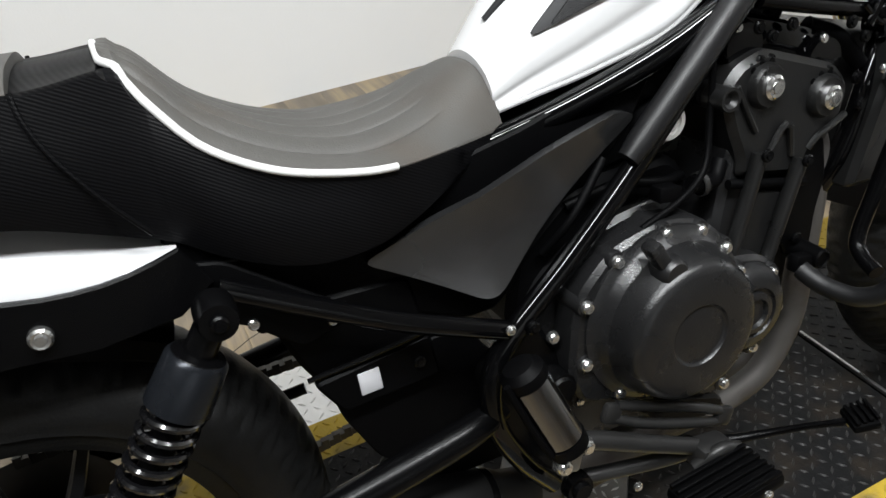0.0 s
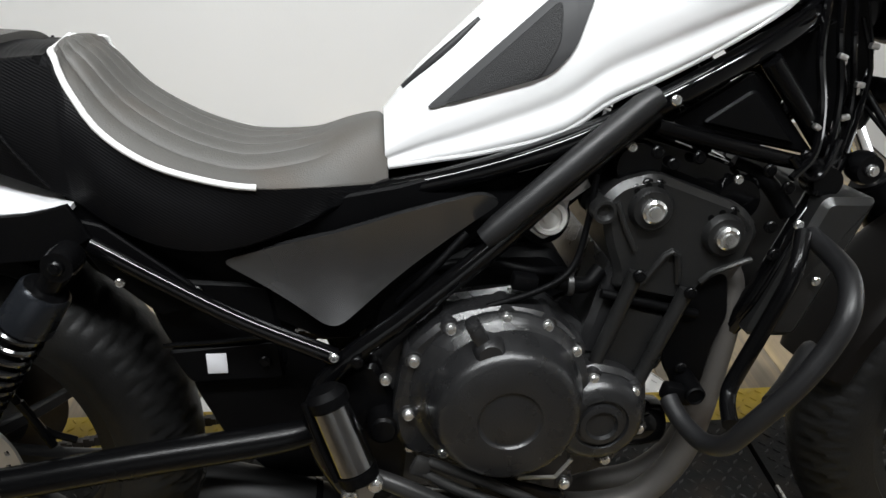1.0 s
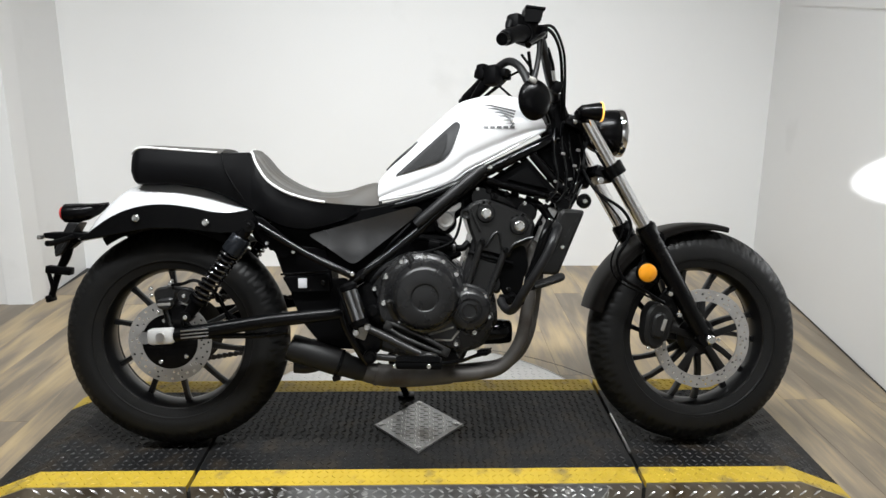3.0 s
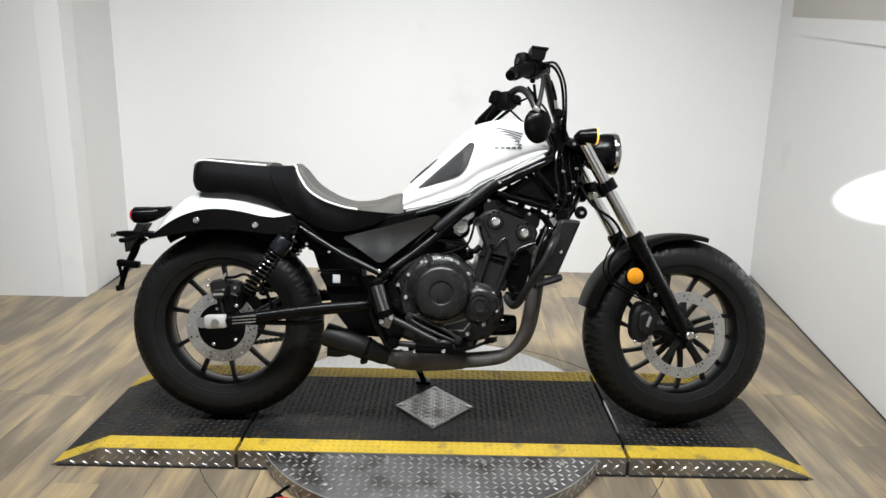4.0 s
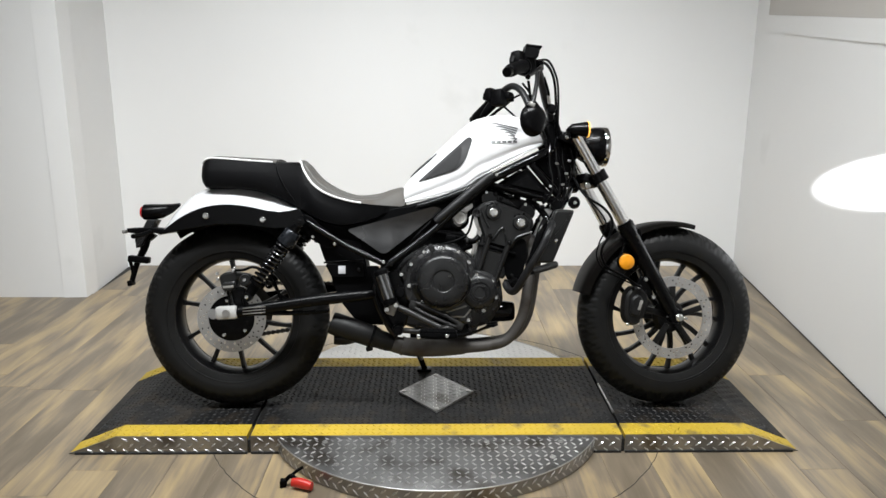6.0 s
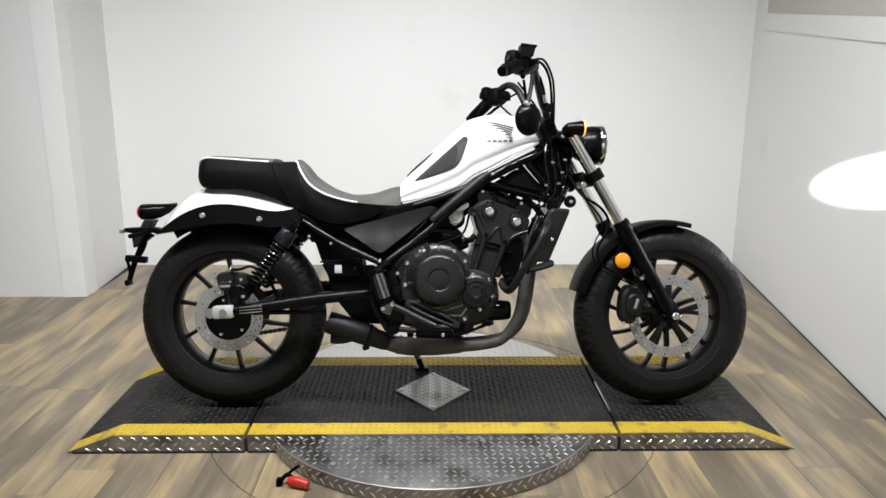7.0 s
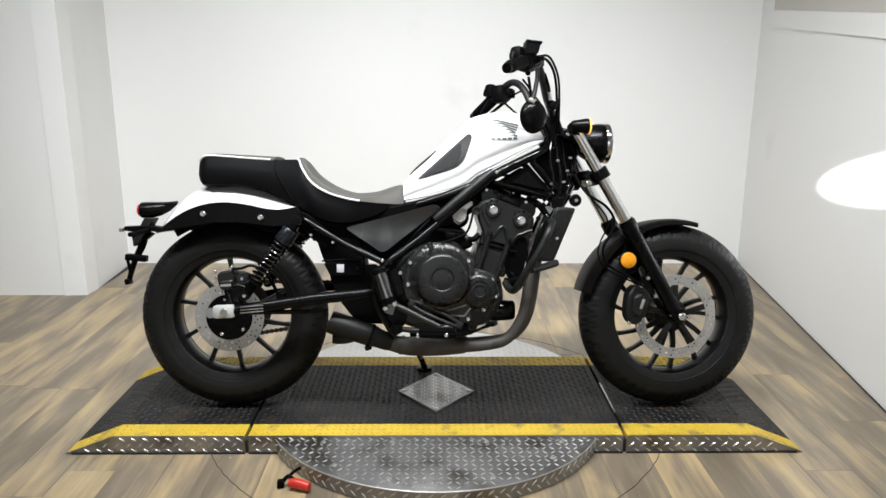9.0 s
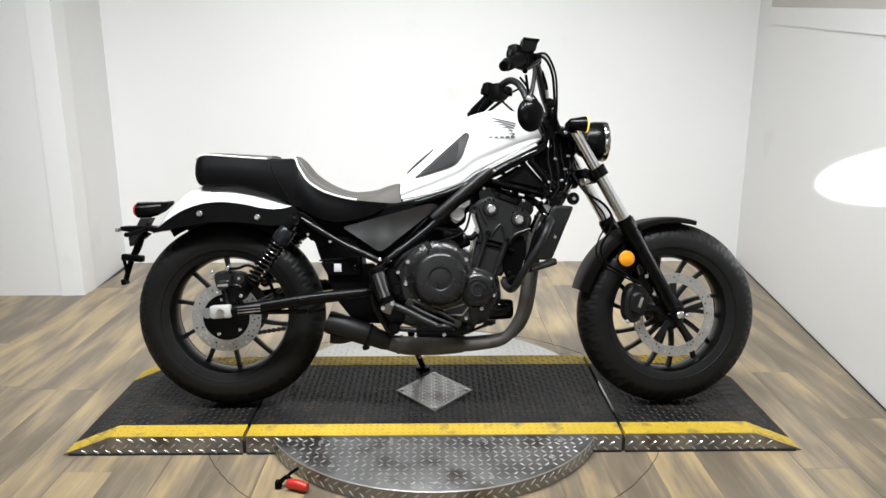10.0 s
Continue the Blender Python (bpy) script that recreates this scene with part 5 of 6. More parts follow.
B("oil_filter", lathe([(0.001, 0.155), (0.036, 0.155), (0.037, 0.20), (0.036, 0.235), (0.033, 0.262), (0.028, 0.268), (0.001, 0.268)], (0, -0.055, 0.338), "x", 36), M_GLOSS, "black spin-on oil filter", eng)

# barrel, head and cam cover
barrel = B("cylinder_block", plate(rounded([(0.118, 0.49), (0.152, 0.62), (0.272, 0.575), (0.225, 0.455)], 0.012), -0.128, 0.128, 0.008), M_ENGINE, "", eng)
for (xa, za), (xb, zb) in (((0.176, 0.606), (0.134, 0.474)), ((0.240, 0.582), (0.193, 0.452))):
    rod = B("barrel_rib", tube([(xa, -0.146, za), (xb, -0.142, zb)], [0.0095, 0.0090], 14, smooth=False), M_HEAD, "", barrel)
    bolt(BOLT_B, xa, -0.155, za, barrel)
B("barrel_panel", plate(rounded([(0.170, 0.560), (0.232, 0.540), (0.196, 0.462), (0.145, 0.478)], 0.008), -0.136, -0.126, 0.003), M_HEAD, "", barrel)
B("barrel_band", tube([(0.140, -0.134, 0.575), (0.19, -0.138, 0.563), (0.262, -0.132, 0.542)], 0.006, 10), M_MATTE, "", barrel)
head = B("cylinder_head", plate(rounded([(0.128, 0.690), (0.150, 0.712), (0.190, 0.722), (0.300, 0.680), (0.324, 0.652), (0.312, 0.609), (0.262, 0.583), (0.252, 0.556), (0.152, 0.580), (0.155, 0.600), (0.140, 0.640)], 0.012), -0.139, 0.135, 0.008), M_HEAD, "", eng)
# raised rib in the shape of a roof, and ribs towards the sides
B("head_rib", tube([(0.184, -0.140, 0.588), (0.197, -0.142, 0.607), (0.209, -0.143, 0.625), (0.217, -0.143, 0.630), (0.224, -0.143, 0.625), (0.227, -0.142, 0.607), (0.230, -0.140, 0.588)], 0.0042, 8, smooth=False), M_HEAD, "", head)
B("head_rib", tube([(0.258, -0.139, 0.588), (0.268, -0.142, 0.600), (0.300, -0.142, 0.612), (0.316, -0.139, 0.616)], 0.004, 8, smooth=False), M_HEAD, "", head)
B("head_rib", tube([(0.146, -0.140, 0.690), (0.158, -0.142, 0.660), (0.172, -0.142, 0.632)], 0.0035, 8, smooth=False), M_HEAD, "", head)
B("head_lug", lathe([(0.006, -0.140), (0.010, -0.146), (0.0135, -0.146), (0.0145, -0.138), (0.0145, -0.10), (0.006, -0.10)], (0.132, 0, 0.680), "y", 22), M_HEAD, "", head)
for x, z in ((0.186, 0.682), (0.277, 0.648)):
    B("cam_plug_boss", lathe([(0.026, -0.12), (0.026, -0.143), (0.022, -0.149), (0.001, -0.149)], (x, 0, z), "y", 28), M_HEAD, "", head)
    bolt(bolt_mesh(0.0145, 0.010, M_BOLT, 18), x, -0.149, z, head, name="cam_plug")
    for a in (70, 100, 130):
        bolt(BOLT_B, x + 0.027 * math.cos(radians(a)), -0.134, z + 0.027 * math.sin(radians(a)), head)
cam_cover = B("cam_cover", join(box((0.185, 0.22, 0.05), Matrix.Translation((0.245, 0, 0.715)) @ Matrix.Rotation(radians(21), 4, "Y"), 0.014), lathe([(0.001, -0.12), (0.026, -0.12), (0.03, -0.11), (0.03, 0.11), (0.001, 0.12)], (0.175, 0, 0.725), "y", 26), lathe([(0.001, -0.12), (0.026, -0.12), (0.03, -0.11), (0.03, 0.11), (0.001, 0.12)], (0.30, 0, 0.682), "y", 26)), M_GLOSS, "", eng)
for x, z in ((0.165, 0.748), (0.195, 0.742), (0.245, 0.735), (0.296, 0.708), (0.215, 0.728)):
    bolt(BOLT_S if x in (0.165, 0.296) else BOLT_B, x, -0.118, z, cam_cover)
B("ignition_coil", box((0.06, 0.05, 0.03), pose(0.20, -0.07, 0.762, 0, 20, 0), 0.006), M_MATTE, "", eng)
for k, (x, z) in enumerate(((0.205, 0.752), (0.27, 0.728))):
    B("plug_cap", tube([(x, -0.05, z - 0.03), (x + 0.008, -0.06, z + 0.015), (x + 0.03, -0.07, z + 0.03)], [0.013, 0.012, 0.006], 12), M_MATTE, "", eng)

# intake side behind the barrel
ti = B("throttle_body", join(lathe([(0.001, -0.095), (0.030, -0.095), (0.034, -0.085), (0.034, 0.085), (0.001, 0.09)], (0.075, 0, 0.655), "y", 30), box((0.10, 0.16, 0.07), pose(0.02, 0, 0.66, 0, 15, 0), 0.012)), M_MATTE, "black throttle body")
B("idle_dial", lathe([(0.001, -0.112), (0.008, -0.112), (0.009, -0.108), (0.014, -0.108), (0.015, -0.112), (0.020, -0.112), (0.023, -0.107), (0.024, -0.098), (0.001, -0.095)], (0.078, 0, 0.662), "y", 30), M_DIAL, "round bright metal dial", ti)
B("dial_bracket", plate(rounded([(0.055, 0.645), (0.075, 0.63), (0.098, 0.648), (0.105, 0.69), (0.09, 0.70)], 0.006), -0.098, -0.092, 0.001), M_DIAL, "", ti)
B("cable_lug", plate(rounded([(0.085, 0.692), (0.118, 0.712), (0.125, 0.700), (0.10, 0.682)], 0.004), -0.11, -0.10, 0.001), M_STEEL, "", ti)
B("vacuum_cap", lathe([(0.001, -0.118), (0.007, -0.118), (0.009, -0.114), (0.015, -0.112), (0.016, -0.10), (0.001, -0.09)], (0.128, 0, 0.684), "y", 22), M_MATTE, "", ti)
B("air_box", plate(rounded([(-0.08, 0.60), (-0.02, 0.68), (0.10, 0.735), (0.17, 0.765), (0.19, 0.735), (0.06, 0.62)], 0.02), -0.085, 0.085, 0.012), M_MATTE, "", ti)
HOSES = [
    ([(0.125, -0.125, 0.72), (0.118, -0.128, 0.66), (0.10, -0.14, 0.61), (0.06, -0.15, 0.588), (0.0, -0.155, 0.572)], 0.004),
    ([(0.10, -0.10, 0.59), (0.06, -0.12, 0.60), (0.0, -0.11, 0.61), (-0.06, -0.10, 0.60)], 0.006),
    ([(0.14, -0.12, 0.60), (0.12, -0.13, 0.585), (0.085, -0.135, 0.592)], 0.010),
    ([(0.16, -0.11, 0.74), (0.15, -0.10, 0.79), (0.22, -0.09, 0.80), (0.30, -0.08, 0.76)], 0.006),
    ([(0.30, -0.09, 0.72), (0.34, -0.10, 0.70), (0.37, -0.11, 0.66)], 0.011),
    ([(0.31, -0.06, 0.74), (0.37, -0.05, 0.77), (0.43, -0.03, 0.83)], 0.007),
    ([(-0.10, -0.11, 0.56), (-0.07, -0.13, 0.60), (-0.02, -0.12, 0.65)], 0.005),
]
for pts, r in HOSES:
    B("hose", tube(pts, r, 10), M_MATTE, "", eng)
B("hose_clamp", lathe([(0.013, -0.004), (0.0145, -0.003), (0.0145, 0.003), (0.013, 0.004)], (0.10, -0.133, 0.588), "x", 20, True), M_CONTROL, "", eng)
B("connector", box((0.03, 0.02, 0.018), pose(0.045, -0.14, 0.596, 0, 10, 0), 0.003), M_MATTE, "", eng)
B("gearbox_top", plate(rounded([(-0.15, 0.47), (-0.13, 0.56), (-0.05, 0.62), (0.09, 0.62), (0.13, 0.56)], 0.02), -0.10, 0.10, 0.01), M_MATTE, "", eng)
B("output_cap", lathe([(0.001, -0.168), (0.014, -0.168), (0.0165, -0.164), (0.019, -0.164), (0.020, -0.14), (0.001, -0.12)], (-0.122, 0, 0.417), "y", 28), M_SATIN, "", eng)
B("swingarm_pivot", plate(rounded([(-0.205, 0.46), (-0.13, 0.50), (-0.09, 0.40), (-0.10, 0.30), (-0.16, 0.27), (-0.20, 0.36)], 0.02), -0.14, -0.11, 0.006), M_SATIN, "", fr)
B("pivot_plate", plate(rounded([(-0.205, 0.46), (-0.13, 0.50), (-0.09, 0.40), (-0.10, 0.30), (-0.16, 0.27), (-0.20, 0.36)], 0.02), 0.11, 0.14, 0.006), M_SATIN, "", fr)
bolt(BOLT, -0.118, -0.145, 0.476, fr)
bolt(BOLT_S, -0.09, -0.145, 0.375, fr)
B("sump", plate(rounded([(-0.06, 0.30), (0.15, 0.30), (0.13, 0.255), (-0.02, 0.25)], 0.015), -0.07, 0.07, 0.01), M_ENGINE, "", eng)

# bolts placed by guess to stand for small glints round the frame head
for x, y, z in ((0.325, -0.13, 0.722), (0.352, -0.128, 0.70), (0.372, -0.12, 0.735), (0.412, -0.07, 0.795), (0.432, -0.07, 0.76), (0.425, -0.07, 0.835), (0.452, -0.065, 0.80), (0.388, -0.118, 0.695), (0.335, -0.135, 0.655), (0.345, -0.135, 0.62)):
    bolt(BOLT_S if y > -0.115 else BOLT_B, x, y, z, fr)
# radiator
rad = B("radiator", plate(rounded([(0.392, 0.692), (0.458, 0.690), (0.386, 0.512), (0.322, 0.515)], 0.012), -0.148, 0.148, 0.008), M_HEAD, "black radiator with side shrouds")
bolt(BOLT_S, 0.36, -0.150, 0.662, rad)
bolt(BOLT_S, 0.395, -0.150, 0.59, rad)
B("radiator_cap", lathe([(0.001, -0.13), (0.018, -0.13), (0.02, -0.12), (0.02, -0.10), (0.001, -0.10)], (0.40, 0, 0.705), "y", 20), M_SATIN, "", rad)
B("horn", lathe([(0.001, -0.11), (0.017, -0.11), (0.021, -0.10), (0.019, -0.085), (0.001, -0.08)], (0.463, 0, 0.714), "y", 28), M_SATIN, "", rad)
bolt(BOLT, 0.463, -0.111, 0.714, rad)

# engine guard bar
gb = B("engine_guard", tube([(0.226, -0.168, 0.446), (0.229, -0.184, 0.438), (0.235, -0.205, 0.431), (0.244, -0.236, 0.430), (0.256, -0.262, 0.446), (0.273, -0.277, 0.482), (0.303, -0.291, 0.535), (0.330, -0.292, 0.583), (0.346, -0.285, 0.618), (0.360, -0.255, 0.640), (0.371, -0.210, 0.645), (0.378, -0.150, 0.648)], 0.0118, 16, 7), M_BAR, "charcoal textured engine guard bar")
B("guard_peg", tube([(0.298, -0.262, 0.497), (0.33, -0.235, 0.502), (0.384, -0.182, 0.511), (0.392, -0.175, 0.512)], [0.0105, 0.0115, 0.012, 0.009], 14), M_BAR, "", gb)
B("guard_strut", tube([(0.272, -0.235, 0.452), (0.281, -0.205, 0.462), (0.290, -0.193, 0.482), (0.312, -0.197, 0.550), (0.334, -0.200, 0.622), (0.355, -0.17, 0.660)], 0.0095, 12), M_SATIN, "", gb)
B("guard_mount", join(plate(rounded([(0.203, 0.600), (0.297, 0.593), (0.305, 0.536), (0.292, 0.496), (0.284, 0.440), (0.270, 0.425), (0.250, 0.434), (0.230, 0.470), (0.220, 0.520)], 0.010), -0.129, -0.121, 0.002), lathe([(0.015, -0.12), (0.014, -0.150), (0.0125, -0.172), (0.0105, -0.174), (0.0095, -0.171), (0.001, -0.171)], (0.258, 0, 0.450), "y", 24), box((0.040, 0.020, 0.024), pose(0.240, -0.158, 0.447, 0, 14, 0), 0.006)), M_MATTE, "black guard mounting plate", gb)
bolt(BOLT_B, 0.25, -0.136, 0.470, gb)

# exhaust
for y, f in ((-0.098, 0.0), (-0.052, 0.022)):
    ex = B("header_pipe", tube([(0.286, y, 0.60), (0.314 + f, y, 0.575), (0.320 + f, y, 0.52), (0.312 + f, y, 0.44), (0.303 + f, y, 0.375), (0.291 + f, y - 0.002, 0.325), (0.266 + f, y - 0.002, 0.277), (0.226 + f * 0.6, y - 0.002, 0.240), (0.16, y, 0.226), (0.08, -0.08 + 0.4 * (y + 0.08), 0.221), (-0.02, -0.078, 0.220)], [0.018, 0.0185, 0.0188, 0.0188, 0.0188, 0.0188, 0.0188, 0.0188, 0.020, 0.024, 0.026], 18), M_EXHAUST, "grey heat-stained exhaust header pipe")
    B("header_flange", box((0.03, 0.06, 0.05), pose(0.294, y, 0.595, 0, 30, 0), 0.008), M_EXHAUST, "", ex)
muf = B("muffler", tube([(-0.150, -0.102, 0.234), (-0.166, -0.104, 0.240), (-0.198, -0.107, 0.252), (-0.206, -0.108, 0.256), (-0.222, -0.109, 0.262), (-0.290, -0.112, 0.286), (-0.345, -0.114, 0.305), (-0.356, -0.114, 0.309), (-0.357, -0.114, 0.3095)], [0.027, 0.031, 0.032, 0.035, 0.0375, 0.0385, 0.0385, 0.036, 0.020], 28, smooth=False), M_MUFFLER, "short matte black muffler")
B("collector", tube([(0.105, -0.08, 0.223), (0.085, -0.08, 0.223), (0.0, -0.084, 0.219), (-0.08, -0.092, 0.220), (-0.13, -0.098, 0.228), (-0.175, -0.104, 0.243)], [0.026, 0.031, 0.033, 0.032, 0.029, 0.026], 22), M_EXHAUST, "heat-stained collector pipe", muf)
B("muffler_band", tube([(-0.216, -0.1085, 0.2595), (-0.224, -0.1092, 0.2625)], 0.0395, 28, smooth=False), M_SATIN, "", muf)
B("tail_pipe", tube([(-0.265, -0.10, 0.262), (-0.31, -0.102, 0.252), (-0.348, -0.104, 0.252)], [0.021, 0.022, 0.020], 18), M_MUFFLER, "", muf)
B("muffler_lug", box((0.022, 0.03, 0.016), pose(-0.228, -0.11, 0.220, 0, -15, 0), 0.004), M_MUFFLER, "", muf)
B("heat_clamp", tube([(-0.112, -0.097, 0.2245), (-0.120, -0.098, 0.2265)], 0.0325, 22, smooth=False), M_EXHAUST, "", muf)

# remote reservoir, foot controls
CT, CB = Vector((-0.186, -0.196, 0.492)), Vector((-0.150, -0.214, 0.388))
ca = CB - CT
can = B("brake_fluid_can", tube([CT + ca * 0.02, CT + ca * 0.1, CT + ca * 0.9, CT + ca * 0.98], [0.021, 0.0225, 0.0225, 0.021], 28, smooth=False), M_SATIN, "black cylinder in a frame with bright sheen")
B("can_sheen", tube([CT + ca * 0.14, CT + ca * 0.86], 0.0232, 28, smooth=False), M_DARKCHROME, "dark chrome sleeve", can)
B("can_cap", tube([CT - ca * 0.05, CT + ca * 0.02, CT + ca * 0.12], [0.017, 0.0245, 0.0245], 24, smooth=False), M_MATTE, "", can)
B("can_foot", tube([CT + ca * 0.88, CT + ca * 1.0, CT + ca * 1.05], [0.0245, 0.0235, 0.014], 24, smooth=False), M_MATTE, "", can)
B("can_strap", tube([CT + ca * 0.05 + Vector((-0.024, -0.01, 0)), CT + ca * 0.5 + Vector((-0.026, -0.01, 0)), CT + ca * 0.95 + Vector((-0.024, -0.01, 0))], 0.004, 8, smooth=False), M_MATTE, "", can)
for x, z in ((-0.162, 0.370), (-0.133, 0.384)):
    bolt(bolt_mesh(0.0105, 0.014, M_BOLT), x, -0.215, z, can)
B("can_bracket", box((0.03, 0.014, 0.036), pose(-0.148, -0.208, 0.368, 0, 20, 0), 0.004), M_GREYPART, "", can)

fc = B("foot_control", tube([(-0.150, -0.195, 0.382), (-0.10, -0.203, 0.362), (-0.04, -0.212, 0.333), (0.017, -0.222, 0.308)], [0.010, 0.011, 0.0105, 0.010], 12), M_CONTROL, "grey cast foot-control bracket")
# slotted upper arm
B("link_arm", join(tube([(-0.070, -0.19, 0.388), (-0.03, -0.195, 0.372), (0.03, -0.20, 0.345), (0.075, -0.20, 0.318)], [0.006, 0.0065, 0.0065, 0.006], 10), tube([(-0.078, -0.19, 0.374), (-0.04, -0.195, 0.352), (0.015, -0.20, 0.328), (0.068, -0.20, 0.306)], [0.006, 0.0065, 0.0065, 0.006], 10), box((0.024, 0.012, 0.026), pose(-0.078, -0.19, 0.381, 0, 25, 0), 0.005), box((0.024, 0.012, 0.026), pose(0.074, -0.20, 0.312, 0, 25, 0), 0.005)), M_CONTROL, "", fc)
B("lower_bar", tube([(-0.118, -0.175, 0.294), (-0.05, -0.195, 0.293), (0.0, -0.21, 0.296), (0.04, -0.215, 0.302)], 0.0095, 12), M_CONTROL, "", fc)
B("pivot_bush", lathe([(0.001, -0.200), (0.010, -0.200), (0.012, -0.194), (0.017, -0.194), (0.019, -0.18), (0.001, -0.16)], (-0.128, 0, 0.296), "y", 24), M_SATIN, "", fc)
B("peg_hinge", join(box((0.05, 0.035, 0.032), pose(0.028, -0.228, 0.300, 0, 10, 0), 0.008), tube([(0.0, -0.235, 0.295), (0.03, -0.245, 0.314), (0.06, -0.24, 0.298)], 0.008, 10)), M_CONTROL, "", fc)
bolt(BOLT, 0.015, -0.248, 0.292, fc)
bolt(BOLT_S, 0.05, -0.248, 0.300, fc)
bolt(BOLT_S, -0.06, -0.207, 0.276, fc)
peg = B("footpeg", box((0.118, 0.062, 0.018), pose(0.003, -0.280, 0.300, 0, 2, 4), 0.006), M_MATTE, "black rubber-ribbed footpeg")
for k in range(6):
    B("peg_rib", box((0.114, 0.0055, 0.006), pose(0.003, -0.306 + 0.0104 * k, 0.3105, 0, 2, 4), 0.0015), M_MATTE, "", peg)
bolt(BOLT_S, 0.030, -0.3125, 0.301, peg)
pedal = B("brake_pedal", tube([(0.03, -0.195, 0.285), (0.075, -0.215, 0.284), (0.115, -0.245, 0.298), (0.145, -0.280, 0.318), (0.160, -0.300, 0.328)], [0.009, 0.007, 0.005, 0.0045, 0.006], 12), M_SATIN, "black brake pedal lever")
B("pedal_pad", box((0.030, 0.036, 0.010), pose(0.170, -0.308, 0.334, 0, -8, -25), 0.003), M_MATTE, "", pedal)
for k in range(4):
    B("pad_stud", box((0.004, 0.034, 0.004), pose(0.160 + 0.0075 * k, -0.3045 - 0.002 * k, 0.3405 + 0.001 * k, 0, -8, -25), 0.001), M_MATTE, "", pedal)
B("engine_lower_guard", plate(rounded([(-0.02, 0.335), (0.05, 0.325), (0.11, 0.30), (0.12, 0.27), (0.02, 0.285)], 0.01), -0.16, -0.13, 0.004), M_SATIN, "", eng)

# side stand, on the far side
stand = B("side_stand", tube([(-0.085, 0.10, 0.235), (-0.078, 0.13, 0.18), (-0.055, 0.225, 0.100), (-0.045, 0.276, 0.060)], [0.013, 0.012, 0.011, 0.012], 12), M_SATIN, "black side stand folded out")
B("stand_foot", box((0.055, 0.04, 0.010), Matrix.Translation((-0.045, 0.288, 0.0525)) @ Matrix.Rotation(radians(9.1), 4, "X"), 0.003), M_SATIN, "", stand)
B("stand_spring", tube([(-0.075, 0.115, 0.22), (-0.065, 0.15, 0.16), (-0.055, 0.185, 0.115)], 0.006, 10), M_STEEL, "", stand)

# headlamp --------------------------------------------------------------------------
HC = (0.546, 0, 0.909)
hl = F("headlamp", lathe([(0.001, -0.066), (0.026, -0.062), (0.047, -0.048), (0.061, -0.022), (0.0665, 0.004), (0.067, 0.030), (0.064, 0.034), (0.059, 0.028), (0.001, 0.0)], HC, "x", 56), M_SATIN, "round black headlamp bowl with chrome ring")
F("lamp_ring", lathe([(0.0672, 0.028), (0.0700, 0.034), (0.0692, 0.044), (0.0645, 0.047), (0.0615, 0.040), (0.0645, 0.030)], HC, "x", 56, True), M_CHROME, "chrome headlamp ring", hl)
F("lens", lathe([(0.001, 0.056), (0.026, 0.054), (0.048, 0.049), (0.063, 0.041), (0.063, 0.036), (0.001, 0.036)], HC, "x", 56), M_LENS, "clear headlamp lens, lit", hl)
for k in range(10):
    a = 2 * math.pi * k / 10
    F("lens_rib", box((0.004, 0.004, 0.016), Matrix.Translation((HC[0] + 0.049, 0.052 * math.cos(a), HC[2] + 0.052 * math.sin(a))) @ Matrix.Rotation(math.pi / 2 - a, 4, "X"), 0.001), M_CHROME, "", hl)
F("lamp_bracket", join(box((0.05, 0.06, 0.10), pose(0.478, 0, 0.905, 0, 28, 0), 0.012), box((0.03, 0.17, 0.022), pose(0.47, 0, 0.92, 0, 28, 0), 0.006)), M_SATIN, "", hl)
for s in (-1, 1):
    ts = F("front_signal", lathe([(0.001, 0.398), (0.012, 0.398), (0.0175, 0.404), (0.0205, 0.424), (0.0245, 0.447), (0.0250, 0.456), (0.001, 0.458)], (0.022, s * 0.165, 0.947), "x", 32), M_SATIN, "black front turn signal with amber light ring")
    F("amber_ring", lathe([(0.0252, 0.455), (0.0260, 0.456), (0.0260, 0.4590), (0.0252, 0.460), (0.022, 0.460), (0.022, 0.455)], (0.022, s * 0.165, 0.947), "x", 36, True), M_AMBERLED, "glowing amber ring", ts)
    F("signal_stalk", tube([(0.45, s * 0.10, 0.932), (0.438, s * 0.13, 0.940), (0.434, s * 0.155, 0.946)], 0.010, 12), M_SATIN, "", ts)
    F("fork_cap", lathe([(0.001, 0.022), (0.014, 0.022), (0.022, 0.012), (0.024, -0.02), (0.001, -0.02)], (FT.x - 0.008, s * 0.1, FT.z + 0.008), "z", 24), M_SATIN, "", ts)
bolt(BOLT_S, 0.42, -0.125, 0.925, steer=True)

